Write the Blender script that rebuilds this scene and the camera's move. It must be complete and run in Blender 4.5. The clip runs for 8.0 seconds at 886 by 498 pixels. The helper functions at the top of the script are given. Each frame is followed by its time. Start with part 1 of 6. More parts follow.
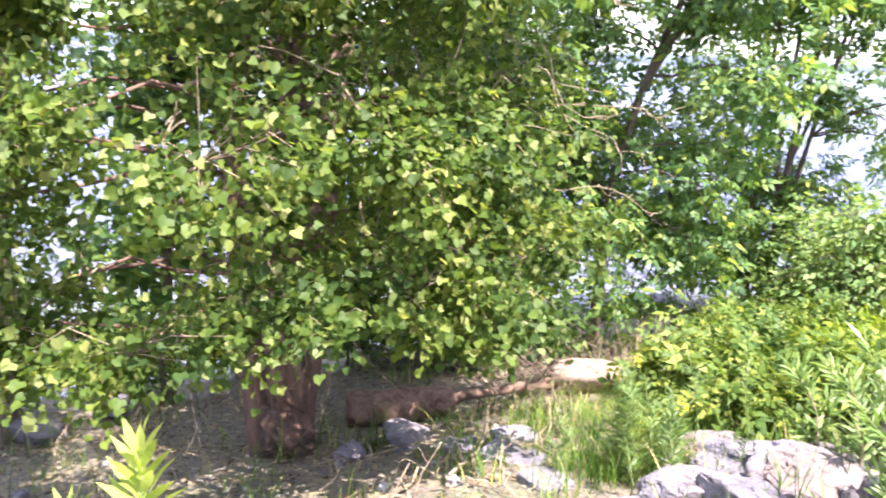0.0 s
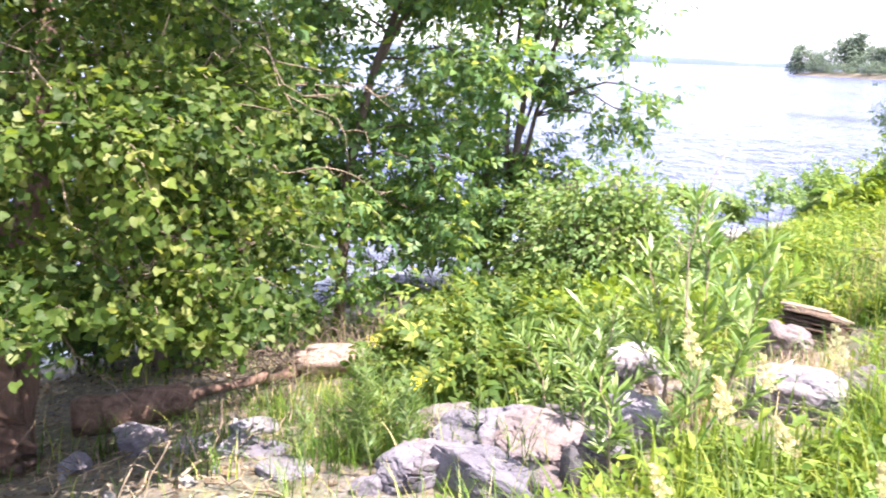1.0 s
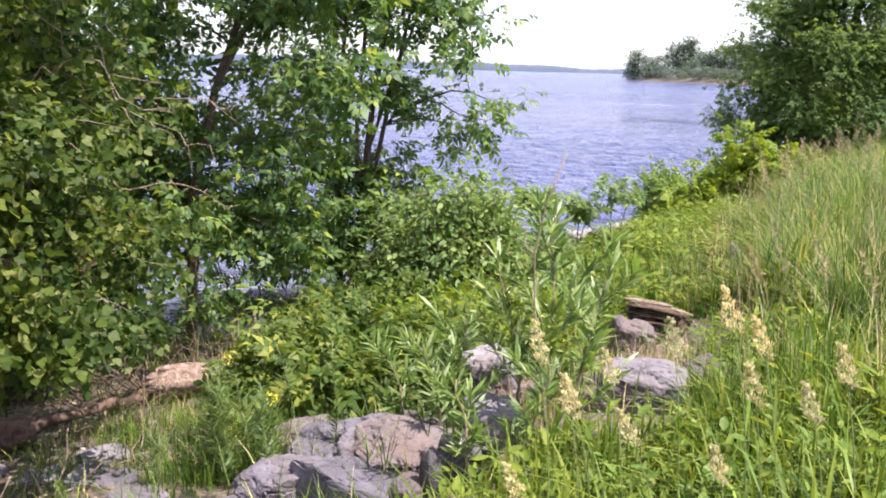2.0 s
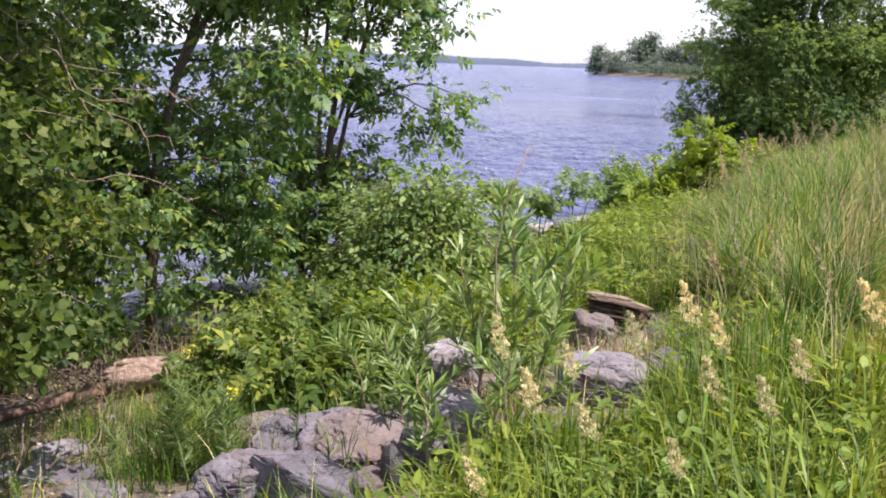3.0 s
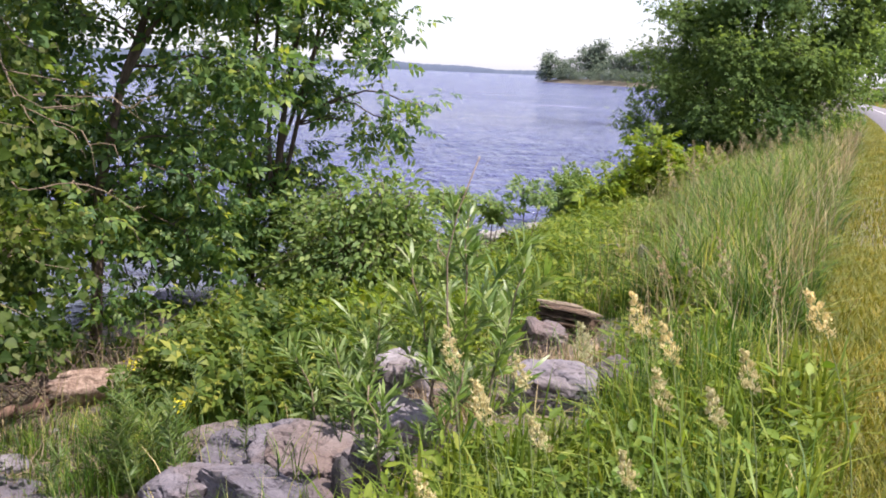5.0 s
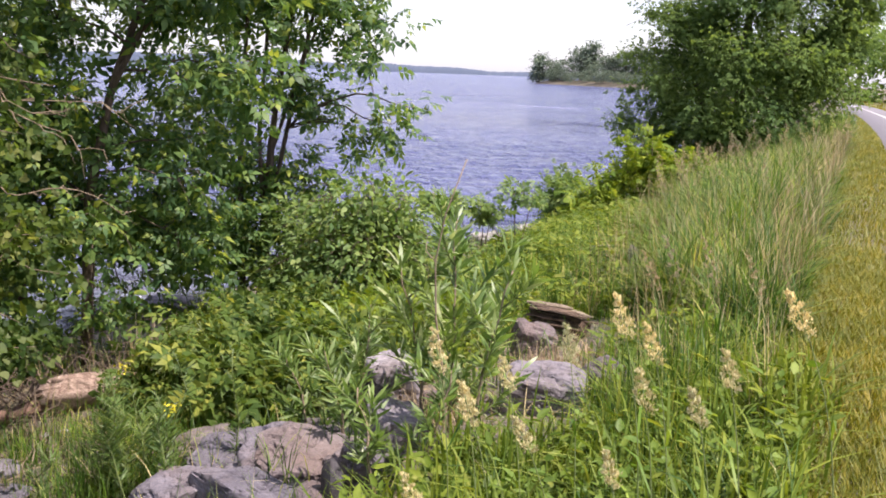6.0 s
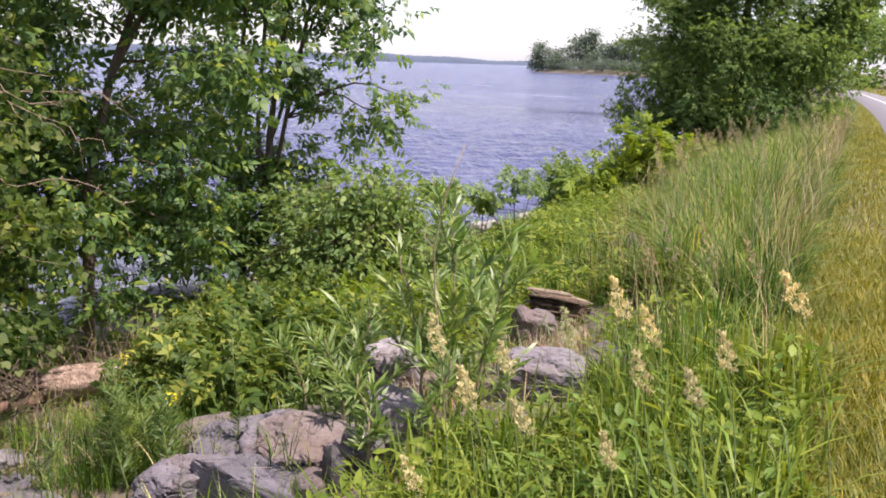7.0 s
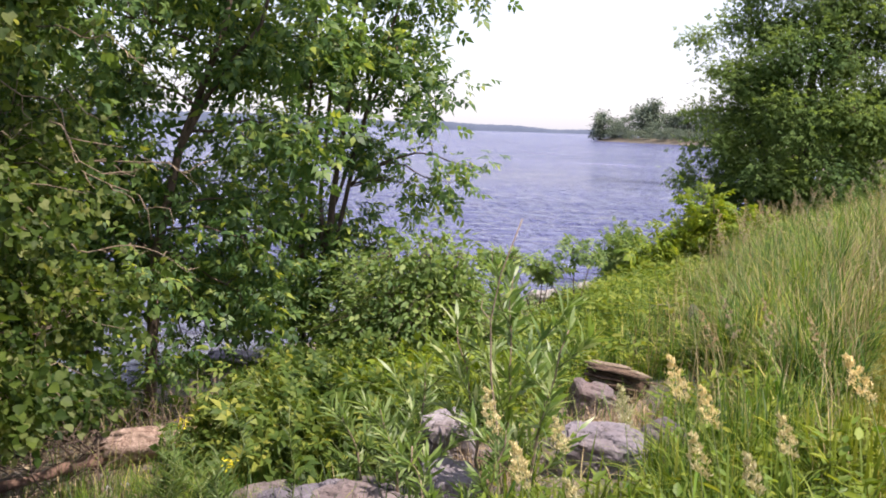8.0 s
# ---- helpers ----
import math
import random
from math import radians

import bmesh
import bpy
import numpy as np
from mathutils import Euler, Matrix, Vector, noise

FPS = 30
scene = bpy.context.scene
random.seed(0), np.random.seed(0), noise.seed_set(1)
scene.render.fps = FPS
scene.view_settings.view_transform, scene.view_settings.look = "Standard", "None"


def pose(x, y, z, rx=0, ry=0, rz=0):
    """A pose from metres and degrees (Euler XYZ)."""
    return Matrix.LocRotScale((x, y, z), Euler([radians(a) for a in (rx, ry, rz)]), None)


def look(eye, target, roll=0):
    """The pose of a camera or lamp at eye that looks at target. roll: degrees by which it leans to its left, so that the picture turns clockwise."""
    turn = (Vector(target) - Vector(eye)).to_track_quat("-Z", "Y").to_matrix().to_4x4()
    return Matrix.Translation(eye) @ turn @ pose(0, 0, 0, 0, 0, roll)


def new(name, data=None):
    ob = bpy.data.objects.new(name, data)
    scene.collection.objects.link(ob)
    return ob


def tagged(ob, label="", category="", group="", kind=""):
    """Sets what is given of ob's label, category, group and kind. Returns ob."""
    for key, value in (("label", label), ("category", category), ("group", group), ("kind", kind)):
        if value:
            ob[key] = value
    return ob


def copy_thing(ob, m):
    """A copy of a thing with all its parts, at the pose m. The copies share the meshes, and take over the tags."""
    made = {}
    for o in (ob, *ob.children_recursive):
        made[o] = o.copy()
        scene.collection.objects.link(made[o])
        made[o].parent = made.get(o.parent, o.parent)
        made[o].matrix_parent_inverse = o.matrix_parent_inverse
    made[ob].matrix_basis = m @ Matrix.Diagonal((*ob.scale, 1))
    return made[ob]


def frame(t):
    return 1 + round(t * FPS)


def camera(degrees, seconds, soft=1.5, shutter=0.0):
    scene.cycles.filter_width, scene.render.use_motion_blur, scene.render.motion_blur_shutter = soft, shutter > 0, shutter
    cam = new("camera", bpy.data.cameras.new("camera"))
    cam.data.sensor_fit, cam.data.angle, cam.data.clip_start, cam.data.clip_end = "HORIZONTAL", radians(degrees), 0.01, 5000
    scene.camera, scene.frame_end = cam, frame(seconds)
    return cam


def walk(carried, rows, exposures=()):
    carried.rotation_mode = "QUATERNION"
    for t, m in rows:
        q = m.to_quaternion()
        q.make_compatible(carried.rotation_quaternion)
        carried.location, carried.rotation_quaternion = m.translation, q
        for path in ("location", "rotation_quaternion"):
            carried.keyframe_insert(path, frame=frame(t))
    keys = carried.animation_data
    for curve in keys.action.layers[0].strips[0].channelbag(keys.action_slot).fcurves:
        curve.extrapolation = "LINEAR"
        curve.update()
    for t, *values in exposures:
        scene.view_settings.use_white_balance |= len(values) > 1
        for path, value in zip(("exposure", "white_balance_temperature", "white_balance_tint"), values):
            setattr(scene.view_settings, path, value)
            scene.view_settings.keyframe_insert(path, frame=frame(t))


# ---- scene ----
def aim(x, y, z, yaw, pitch, roll):
    """A camera pose: yaw to the left of the path's direction, pitch up, roll to its left, in degrees."""
    a, b = radians(yaw), radians(pitch)
    way = Vector((-math.sin(a) * math.cos(b), math.cos(a) * math.cos(b), math.sin(b)))
    return look((x, y, z), Vector((x, y, z)) + way, roll)


# camera: carried at eye height on the edge of the mown strip, turning along the shore
cam = camera(50.0, 8.0, soft=1.8, shutter=0.22)
PATH = [
    (0.0, aim(-0.077, -0.220, 1.655, 52.60, -11.57, 2.25)),
    (0.5, aim(-0.135, -0.132, 1.627, 44.81, -11.69, 3.13)),
    (1.0, aim(-0.036, -0.011, 1.589, 37.75, -11.61, 2.13)),
    (1.5, aim(-0.046, 0.015, 1.603, 32.18, -11.21, 2.21)),
    (2.0, aim(-0.004, -0.005, 1.593, 28.99, -10.79, 1.42)),
    (2.2, aim(-0.004, -0.005, 1.593, 28.21, -11.47, 1.42)),
    (3.3, aim(-0.000, 0.000, 1.600, 26.01, -11.09, 2.20)),
    (3.5, aim(-0.000, 0.000, 1.600, 25.51, -11.29, 2.20)),
    (4.0, aim(-0.011, 0.010, 1.610, 25.40, -10.93, 2.17)),
    (4.5, aim(-0.017, 0.026, 1.603, 24.40, -10.28, 2.08)),
    (5.0, aim(-0.009, 0.026, 1.612, 23.76, -10.68, 2.42)),
    (5.2, aim(-0.009, 0.026, 1.612, 23.11, -10.55, 2.42)),
    (6.5, aim(0.041, 0.003, 1.625, 23.50, -10.68, 1.90)),
    (7.0, aim(0.041, 0.001, 1.608, 23.37, -11.16, 1.62)),
    (7.1, aim(0.039, 0.001, 1.608, 23.72, -11.08, 1.58)),
    (7.2, aim(0.033, 0.002, 1.610, 24.70, -10.84, 1.50)),
    (7.3, aim(0.023, 0.003, 1.613, 25.45, -10.22, 1.40)),
    (7.4, aim(0.012, 0.004, 1.616, 26.43, -9.18, 1.30)),
    (7.5, aim(0.003, 0.005, 1.620, 27.00, -8.23, 1.26)),
    (7.6, aim(0.006, 0.004, 1.623, 27.46, -7.62, 1.32)),
    (7.8, aim(0.030, 0.001, 1.631, 27.42, -7.14, 1.62)),
    (8.0, aim(0.058, -0.006, 1.638, 27.14, -7.26, 1.88)),
]
walk(cam, PATH, exposures=[(0.0, 2.55, 6170, 20.7), (0.5, 2.6, 6170, 20.7), (1.0, 2.32, 6170, 20.7), (1.5, 1.74, 6220, 20.7), (2.0, 1.32, 6270, 20.7), (3.5, 1.0, 6320, 20.2), (5.0, 0.98, 6320, 20.2), (6.5, 0.97, 6520, 21.7), (8.0, 0.93, 6570, 21.7)])

# ---- light ----
SUN_EL, SUN_AZ = 62.0, 98.0  # height of the sun; its bearing, clockwise from the path's direction
world = bpy.data.worlds.new("sky")
scene.world = world
world.use_nodes = True
wn, wl = world.node_tree.nodes, world.node_tree.links
sky = wn.new("ShaderNodeTexSky")
sky.sky_type, sky.sun_disc = "NISHITA", False
sky.sun_elevation, sky.sun_rotation = radians(SUN_EL), radians(SUN_AZ)
sky.air_density, sky.dust_density, sky.ozone_density = 1.0, 1.3, 1.0
haze = wn.new("ShaderNodeMix")  # thin white summer haze over the whole sky
haze.data_type, haze.inputs[0].default_value, haze.inputs[7].default_value = "RGBA", 0.4, (7.3, 7.55, 8.4, 1)
wl.new(sky.outputs["Color"], haze.inputs[6])
wl.new(haze.outputs[2], wn["Background"].inputs["Color"])
wn["Background"].inputs["Strength"].default_value = 0.11
sun_data = bpy.data.lights.new("sun", "SUN")
sun_data.energy, sun_data.angle, sun_data.color = 5.0, radians(0.6), (1.0, 0.93, 0.80)
sun = new("sun", sun_data)
sun.matrix_world = look((math.sin(radians(SUN_AZ)) * math.cos(radians(SUN_EL)) * 60, math.cos(radians(SUN_AZ)) * math.cos(radians(SUN_EL)) * 60,
                         math.sin(radians(SUN_EL)) * 60), (0, 0, 0))

# ---- materials ----
def nodes_of(name):
    m = bpy.data.materials.new(name)
    m.use_nodes = True
    nt = m.node_tree
    return m, nt, nt.nodes, nt.links, nt.nodes["Principled BSDF"]


def ramp_of(n, stops):
    r = n.new("ShaderNodeValToRGB")
    r.color_ramp.elements[0].position, r.color_ramp.elements[0].color = stops[0][0], (*stops[0][1], 1)
    r.color_ramp.elements[1].position, r.color_ramp.elements[1].color = stops[-1][0], (*stops[-1][1], 1)
    for p, c in stops[1:-1]:
        r.color_ramp.elements.new(p).color = (*c, 1)
    return r


def noise_of(n, l, scale, detail=4.0, rough=0.6, vec=None, dist=0.0):
    t = n.new("ShaderNodeTexNoise")
    t.inputs["Scale"].default_value, t.inputs["Detail"].default_value = scale, detail
    t.inputs["Roughness"].default_value, t.inputs["Distortion"].default_value = rough, dist
    if vec is not None:
        l.new(vec, t.inputs["Vector"])
    return t


def mix_of(n, l, fac, a, b, blend="MIX"):
    m = n.new("ShaderNodeMix")
    m.data_type, m.blend_type = "RGBA", blend
    for k, v in ((0, fac), (6, a), (7, b)):
        if isinstance(v, (int, float)):
            m.inputs[k].default_value = v
        elif isinstance(v, tuple):
            m.inputs[k].default_value = (*v, 1)
        else:
            l.new(v, m.inputs[k])
    return m.outputs[2]


def place_of(n):
    return n.new("ShaderNodeNewGeometry").outputs["Position"]


def bump_of(n, l, height, bsdf, strength=0.5, distance=0.02):
    b = n.new("ShaderNodeBump")
    b.inputs["Strength"].default_value, b.inputs["Distance"].default_value = strength, distance
    l.new(height, b.inputs["Height"])
    l.new(b.outputs["Normal"], bsdf.inputs["Normal"])
    return b


def leaf_mat(name, stops, glow, share=0.35, rough=0.42, spec=0.5, patchy=((0.72, 0.78, 0.8), (1.2, 1.1, 0.95)), patch_scale=1.3):
    """Leaves: colour varies from leaf to leaf; light shines through."""
    m, nt, n, l, p = nodes_of(name)
    geo, inf = n.new("ShaderNodeNewGeometry"), n.new("ShaderNodeObjectInfo")
    add, fr = n.new("ShaderNodeMath"), n.new("ShaderNodeMath")
    add.operation, fr.operation = "ADD", "FRACT"
    l.new(geo.outputs["Random Per Island"], add.inputs[0])
    l.new(inf.outputs["Random"], add.inputs[1])
    l.new(add.outputs[0], fr.inputs[0])
    r = ramp_of(n, stops)
    l.new(fr.outputs[0], r.inputs["Fac"])
    patch = noise_of(n, l, patch_scale, 3, 0.6, geo.outputs["Position"])
    vary = ramp_of(n, [(0.34, patchy[0]), (0.66, patchy[1])])
    l.new(patch.outputs["Fac"], vary.inputs["Fac"])
    col = mix_of(n, l, 1.0, r.outputs["Color"], vary.outputs["Color"], "MULTIPLY")
    fine = noise_of(n, l, 60, 3, 0.6, geo.outputs["Position"])
    fr2 = ramp_of(n, [(0.3, (0.85, 0.85, 0.85)), (0.7, (1.12, 1.12, 1.12))])
    l.new(fine.outputs["Fac"], fr2.inputs["Fac"])
    col = mix_of(n, l, 1.0, col, fr2.outputs["Color"], "MULTIPLY")
    l.new(col, p.inputs["Base Color"])
    p.inputs["Roughness"].default_value = rough
    p.inputs["Specular IOR Level"].default_value = spec
    tr, mx = n.new("ShaderNodeBsdfTranslucent"), n.new("ShaderNodeMixShader")
    l.new(mix_of(n, l, 1.0, col, glow, "MULTIPLY"), tr.inputs["Color"])
    mx.inputs[0].default_value = share
    l.new(p.outputs[0], mx.inputs[1])
    l.new(tr.outputs[0], mx.inputs[2])
    l.new(mx.outputs[0], n["Material Output"].inputs["Surface"])
    return m


def bark_mat(name, dark, light, scale=14.0, stretch=0.22, depth=0.02):
    m, nt, n, l, p = nodes_of(name)
    mp = n.new("ShaderNodeMapping")
    mp.inputs["Scale"].default_value = (1, 1, stretch)
    l.new(place_of(n), mp.inputs["Vector"])
    a = noise_of(n, l, scale, 6, 0.7, mp.outputs["Vector"], 0.6)
    b = noise_of(n, l, 2.2, 3, 0.5, place_of(n))
    r = ramp_of(n, [(0.32, dark), (0.52, tuple((d + e) / 2 for d, e in zip(dark, light))), (0.72, light)])
    l.new(a.outputs["Fac"], r.inputs["Fac"])
    v = ramp_of(n, [(0.35, (0.75, 0.72, 0.68)), (0.7, (1.15, 1.12, 1.1))])
    l.new(b.outputs["Fac"], v.inputs["Fac"])
    l.new(mix_of(n, l, 1.0, r.outputs["Color"], v.outputs["Color"], "MULTIPLY"), p.inputs["Base Color"])
    p.inputs["Roughness"].default_value = 0.9
    bump_of(n, l, a.outputs["Fac"], p, 0.8, depth)
    return m


def rock_mat(name, base, stain, pale):
    m, nt, n, l, p = nodes_of(name)
    pos = place_of(n)
    inf = n.new("ShaderNodeObjectInfo")
    big = noise_of(n, l, 3.0, 5, 0.6, pos, 0.4)
    r = ramp_of(n, [(0.3, tuple(c * 0.72 for c in base)), (0.5, base), (0.7, pale)])
    l.new(big.outputs["Fac"], r.inputs["Fac"])
    st = noise_of(n, l, 1.7, 4, 0.65, pos)
    sr = ramp_of(n, [(0.5, (0, 0, 0)), (0.66, (0.75, 0.75, 0.75))])
    l.new(st.outputs["Fac"], sr.inputs["Fac"])
    col = mix_of(n, l, sr.outputs["Color"], r.outputs["Color"], stain)
    fine = noise_of(n, l, 85, 5, 0.75, pos)
    fr = ramp_of(n, [(0.32, (0.62, 0.62, 0.64)), (0.68, (1.25, 1.25, 1.22))])
    l.new(fine.outputs["Fac"], fr.inputs["Fac"])
    col = mix_of(n, l, 1.0, col, fr.outputs["Color"], "MULTIPLY")
    ob = ramp_of(n, [(0.0, (0.85, 0.84, 0.86)), (1.0, (1.12, 1.08, 1.05))])
    l.new(inf.outputs["Random"], ob.inputs["Fac"])
    col = mix_of(n, l, 1.0, col, ob.outputs["Color"], "MULTIPLY")
    vo = n.new("ShaderNodeTexVoronoi")
    vo.feature = "DISTANCE_TO_EDGE"
    vo.inputs["Scale"].default_value = 4.5
    warp = noise_of(n, l, 5, 4, 0.7, pos)
    l.new(mix_of(n, l, 0.22, pos, warp.outputs["Color"]), vo.inputs["Vector"])
    cr = ramp_of(n, [(0.0, (0.35, 0.33, 0.34)), (0.035, (1, 1, 1))])
    l.new(vo.outputs["Distance"], cr.inputs["Fac"])
    col = mix_of(n, l, 0.55, col, mix_of(n, l, 1.0, col, cr.outputs["Color"], "MULTIPLY"))
    l.new(col, p.inputs["Base Color"])
    p.inputs["Roughness"].default_value = 0.88
    h = mix_of(n, l, 0.4, big.outputs["Fac"], mix_of(n, l, 0.5, fine.outputs["Fac"], cr.outputs["Color"]))
    bump_of(n, l, h, p, 0.7, 0.03)
    return m


def plain_mat(name, a, b, scale=20.0, rough=0.85, bump=0.4, distance=0.01, detail=5):
    m, nt, n, l, p = nodes_of(name)
    pos = place_of(n)
    t = noise_of(n, l, scale, detail, 0.65, pos)
    w = noise_of(n, l, scale / 9, 3, 0.5, pos)
    r = ramp_of(n, [(0.3, a), (0.7, b)])
    l.new(mix_of(n, l, 0.45, t.outputs["Fac"], w.outputs["Fac"]), r.inputs["Fac"])
    l.new(r.outputs["Color"], p.inputs["Base Color"])
    p.inputs["Roughness"].default_value = rough
    bump_of(n, l, t.outputs["Fac"], p, bump, distance)
    return m


def ground_mat():
    m, nt, n, l, p = nodes_of("bank_soil")
    pos = place_of(n)
    grit = noise_of(n, l, 38, 6, 0.75, pos)
    soil = ramp_of(n, [(0.3, (0.035, 0.029, 0.026)), (0.5, (0.10, 0.085, 0.073)), (0.62, (0.19, 0.165, 0.145)), (0.76, (0.34, 0.31, 0.29))])
    l.new(grit.outputs["Fac"], soil.inputs["Fac"])
    litter = noise_of(n, l, 9, 5, 0.7, pos, 0.8)
    lr = ramp_of(n, [(0.46, (0, 0, 0)), (0.62, (0.8, 0.8, 0.8))])
    l.new(litter.outputs["Fac"], lr.inputs["Fac"])
    straw = ramp_of(n, [(0.35, (0.13, 0.09, 0.045)), (0.65, (0.33, 0.27, 0.15))])
    l.new(noise_of(n, l, 70, 4, 0.7, pos, 2.0).outputs["Fac"], straw.inputs["Fac"])
    col = mix_of(n, l, lr.outputs["Color"], soil.outputs["Color"], straw.outputs["Color"])
    moss = ramp_of(n, [(0.48, (0, 0, 0)), (0.64, (0.35, 0.35, 0.35))])
    l.new(noise_of(n, l, 1.1, 4, 0.6, pos).outputs["Fac"], moss.inputs["Fac"])
    col = mix_of(n, l, moss.outputs["Color"], col, (0.055, 0.085, 0.022))
    l.new(col, p.inputs["Base Color"])
    p.inputs["Roughness"].default_value = 0.95
    bump_of(n, l, mix_of(n, l, 0.5, grit.outputs["Fac"], litter.outputs["Fac"]), p, 0.8, 0.05)
    return m


def water_mat():
    """Wind-ruffled water: two sizes of sharp-crested ripples."""
    m, nt, n, l, p = nodes_of("lake_water")
    mp = n.new("ShaderNodeMapping")
    mp.inputs["Rotation"].default_value = (0, 0, radians(-24))
    mp.inputs["Scale"].default_value = (0.72, 1.0, 1.0)
    l.new(place_of(n), mp.inputs["Vector"])
    a = noise_of(n, l, 1.15, 4, 0.6, mp.outputs["Vector"], 0.4)
    b = noise_of(n, l, 4.2, 4, 0.65, mp.outputs["Vector"], 0.5)
    c = noise_of(n, l, 0.05, 3, 0.5, mp.outputs["Vector"])
    crest = ramp_of(n, [(0.36, (0, 0, 0)), (0.5, (0.85, 0.85, 0.85)), (0.66, (0.1, 0.1, 0.1))])
    l.new(a.outputs["Fac"], crest.inputs["Fac"])
    far = n.new("ShaderNodeVectorMath")  # further out the ripples are too fine to see singly: a rougher sheen
    far.operation = "LENGTH"
    l.new(place_of(n), far.inputs[0])
    fr = n.new("ShaderNodeMapRange")
    fr.inputs["From Min"].default_value, fr.inputs["From Max"].default_value = 15, 120
    fr.inputs["To Min"].default_value, fr.inputs["To Max"].default_value = 0.06, 0.20
    l.new(far.outputs["Value"], fr.inputs["Value"])
    mg = n.new("ShaderNodeMapping")  # gusts: long dark and bright streaks across the wind
    mg.inputs["Rotation"].default_value = (0, 0, radians(-24))
    mg.inputs["Scale"].default_value = (0.05, 0.22, 1.0)
    l.new(place_of(n), mg.inputs["Vector"])
    gust = noise_of(n, l, 1.0, 5, 0.7, mg.outputs["Vector"], 0.3)
    gr = n.new("ShaderNodeMapRange")
    gr.inputs["From Min"].default_value, gr.inputs["From Max"].default_value = 0.35, 0.65
    gr.inputs["To Min"].default_value, gr.inputs["To Max"].default_value = 0.6, 1.5
    l.new(gust.outputs["Fac"], gr.inputs["Value"])
    rough = n.new("ShaderNodeMath")
    rough.operation = "MULTIPLY"
    l.new(fr.outputs[0], rough.inputs[0])
    l.new(gr.outputs[0], rough.inputs[1])
    l.new(rough.outputs[0], p.inputs["Roughness"])
    p.inputs["IOR"].default_value = 1.33
    r = ramp_of(n, [(0.35, (0.056, 0.062, 0.15)), (0.65, (0.085, 0.092, 0.20))])
    l.new(c.outputs["Fac"], r.inputs["Fac"])
    shallow = n.new("ShaderNodeMapRange")  # over the stony shallows the water is greyer
    shallow.inputs["From Min"].default_value, shallow.inputs["From Max"].default_value = 13, 24
    l.new(far.outputs["Value"], shallow.inputs["Value"])
    l.new(mix_of(n, l, shallow.outputs[0], (0.105, 0.108, 0.125), r.outputs["Color"]), p.inputs["Base Color"])
    d = noise_of(n, l, 0.42, 3, 0.6, mp.outputs["Vector"], 0.3)
    chop = mix_of(n, l, 0.25, crest.outputs["Color"], d.outputs["Fac"])
    bump_of(n, l, mix_of(n, l, 0.22, mix_of(n, l, 0.25, chop, b.outputs["Fac"]), gust.outputs["Fac"]), p, 1.0, 0.7)
    return m


M_COTTON = leaf_mat("cottonwood_leaf", [(0.0, (0.030, 0.058, 0.015)), (0.4, (0.060, 0.105, 0.023)), (0.8, (0.108, 0.155, 0.038)), (1.0, (0.22, 0.25, 0.11))], (1.9, 1.75, 0.85), 0.5, 0.5, 0.15, ((0.6, 0.68, 0.7), (1.3, 1.18, 0.9)), 1.6)
M_MAPLE = leaf_mat("maple_leaf", [(0.0, (0.048, 0.102, 0.041)), (0.5, (0.094, 0.176, 0.058)), (0.88, (0.165, 0.250, 0.070)), (1.0, (0.30, 0.36, 0.07))], (1.8, 1.7, 0.9), 0.45, 0.5, 0.3)
M_SHRUB = leaf_mat("shrub_leaf", [(0.0, (0.085, 0.150, 0.048)), (0.6, (0.150, 0.230, 0.074)), (1.0, (0.240, 0.310, 0.108))], (1.6, 1.6, 0.9), 0.4, 0.55, 0.25)
M_VINE = leaf_mat("vine_leaf", [(0.0, (0.040, 0.078, 0.017)), (0.55, (0.086, 0.140, 0.028)), (0.88, (0.152, 0.198, 0.042)), (1.0, (0.26, 0.28, 0.06))], (1.8, 1.7, 0.8), 0.34, 0.55, 0.2)
M_BRIGHT = leaf_mat("young_leaf", [(0.0, (0.087, 0.149, 0.015)), (0.6, (0.152, 0.221, 0.021)), (1.0, (0.226, 0.279, 0.033))], (1.7, 1.6, 0.7), 0.36, 0.55, 0.22)
M_WILLOW = leaf_mat("willow_leaf", [(0.0, (0.10, 0.175, 0.045)), (0.6, (0.165, 0.25, 0.07)), (0.88, (0.24, 0.32, 0.12)), (1.0, (0.44, 0.50, 0.32))], (1.5, 1.5, 0.8), 0.42, 0.4, 0.5)
M_OAK = leaf_mat("shore_tree_leaf", [(0.0, (0.092, 0.152, 0.058)), (0.6, (0.122, 0.194, 0.066)), (1.0, (0.158, 0.235, 0.076))], (1.7, 1.6, 0.85), 0.5, 0.75, 0.12, ((0.6, 0.68, 0.7), (1.25, 1.15, 0.95)), 0.7)
# leaves paled and blued: distance haze put into the colour
M_HAZELEAF = leaf_mat("haze_tinted_leaf", [(0.0, (0.080, 0.118, 0.098)), (0.6, (0.125, 0.170, 0.130)), (1.0, (0.18, 0.22, 0.155))], (1.2, 1.2, 0.9), 0.2, 0.7, 0.2)
M_GRASS = leaf_mat("grass_blade", [(0.0, (0.022, 0.060, 0.008)), (0.45, (0.062, 0.135, 0.015)), (0.84, (0.150, 0.228, 0.032)), (0.94, (0.27, 0.31, 0.08)), (1.0, (0.44, 0.41, 0.18))], (1.6, 1.5, 0.8), 0.34, 0.5, 0.3, ((0.45, 0.58, 0.55), (1.45, 1.3, 0.9)), 2.2)
M_LAWN = leaf_mat("mown_grass", [(0.0, (0.095, 0.122, 0.008)), (0.6, (0.175, 0.185, 0.012)), (1.0, (0.31, 0.255, 0.03))], (1.4, 1.3, 0.6), 0.3, 0.55)
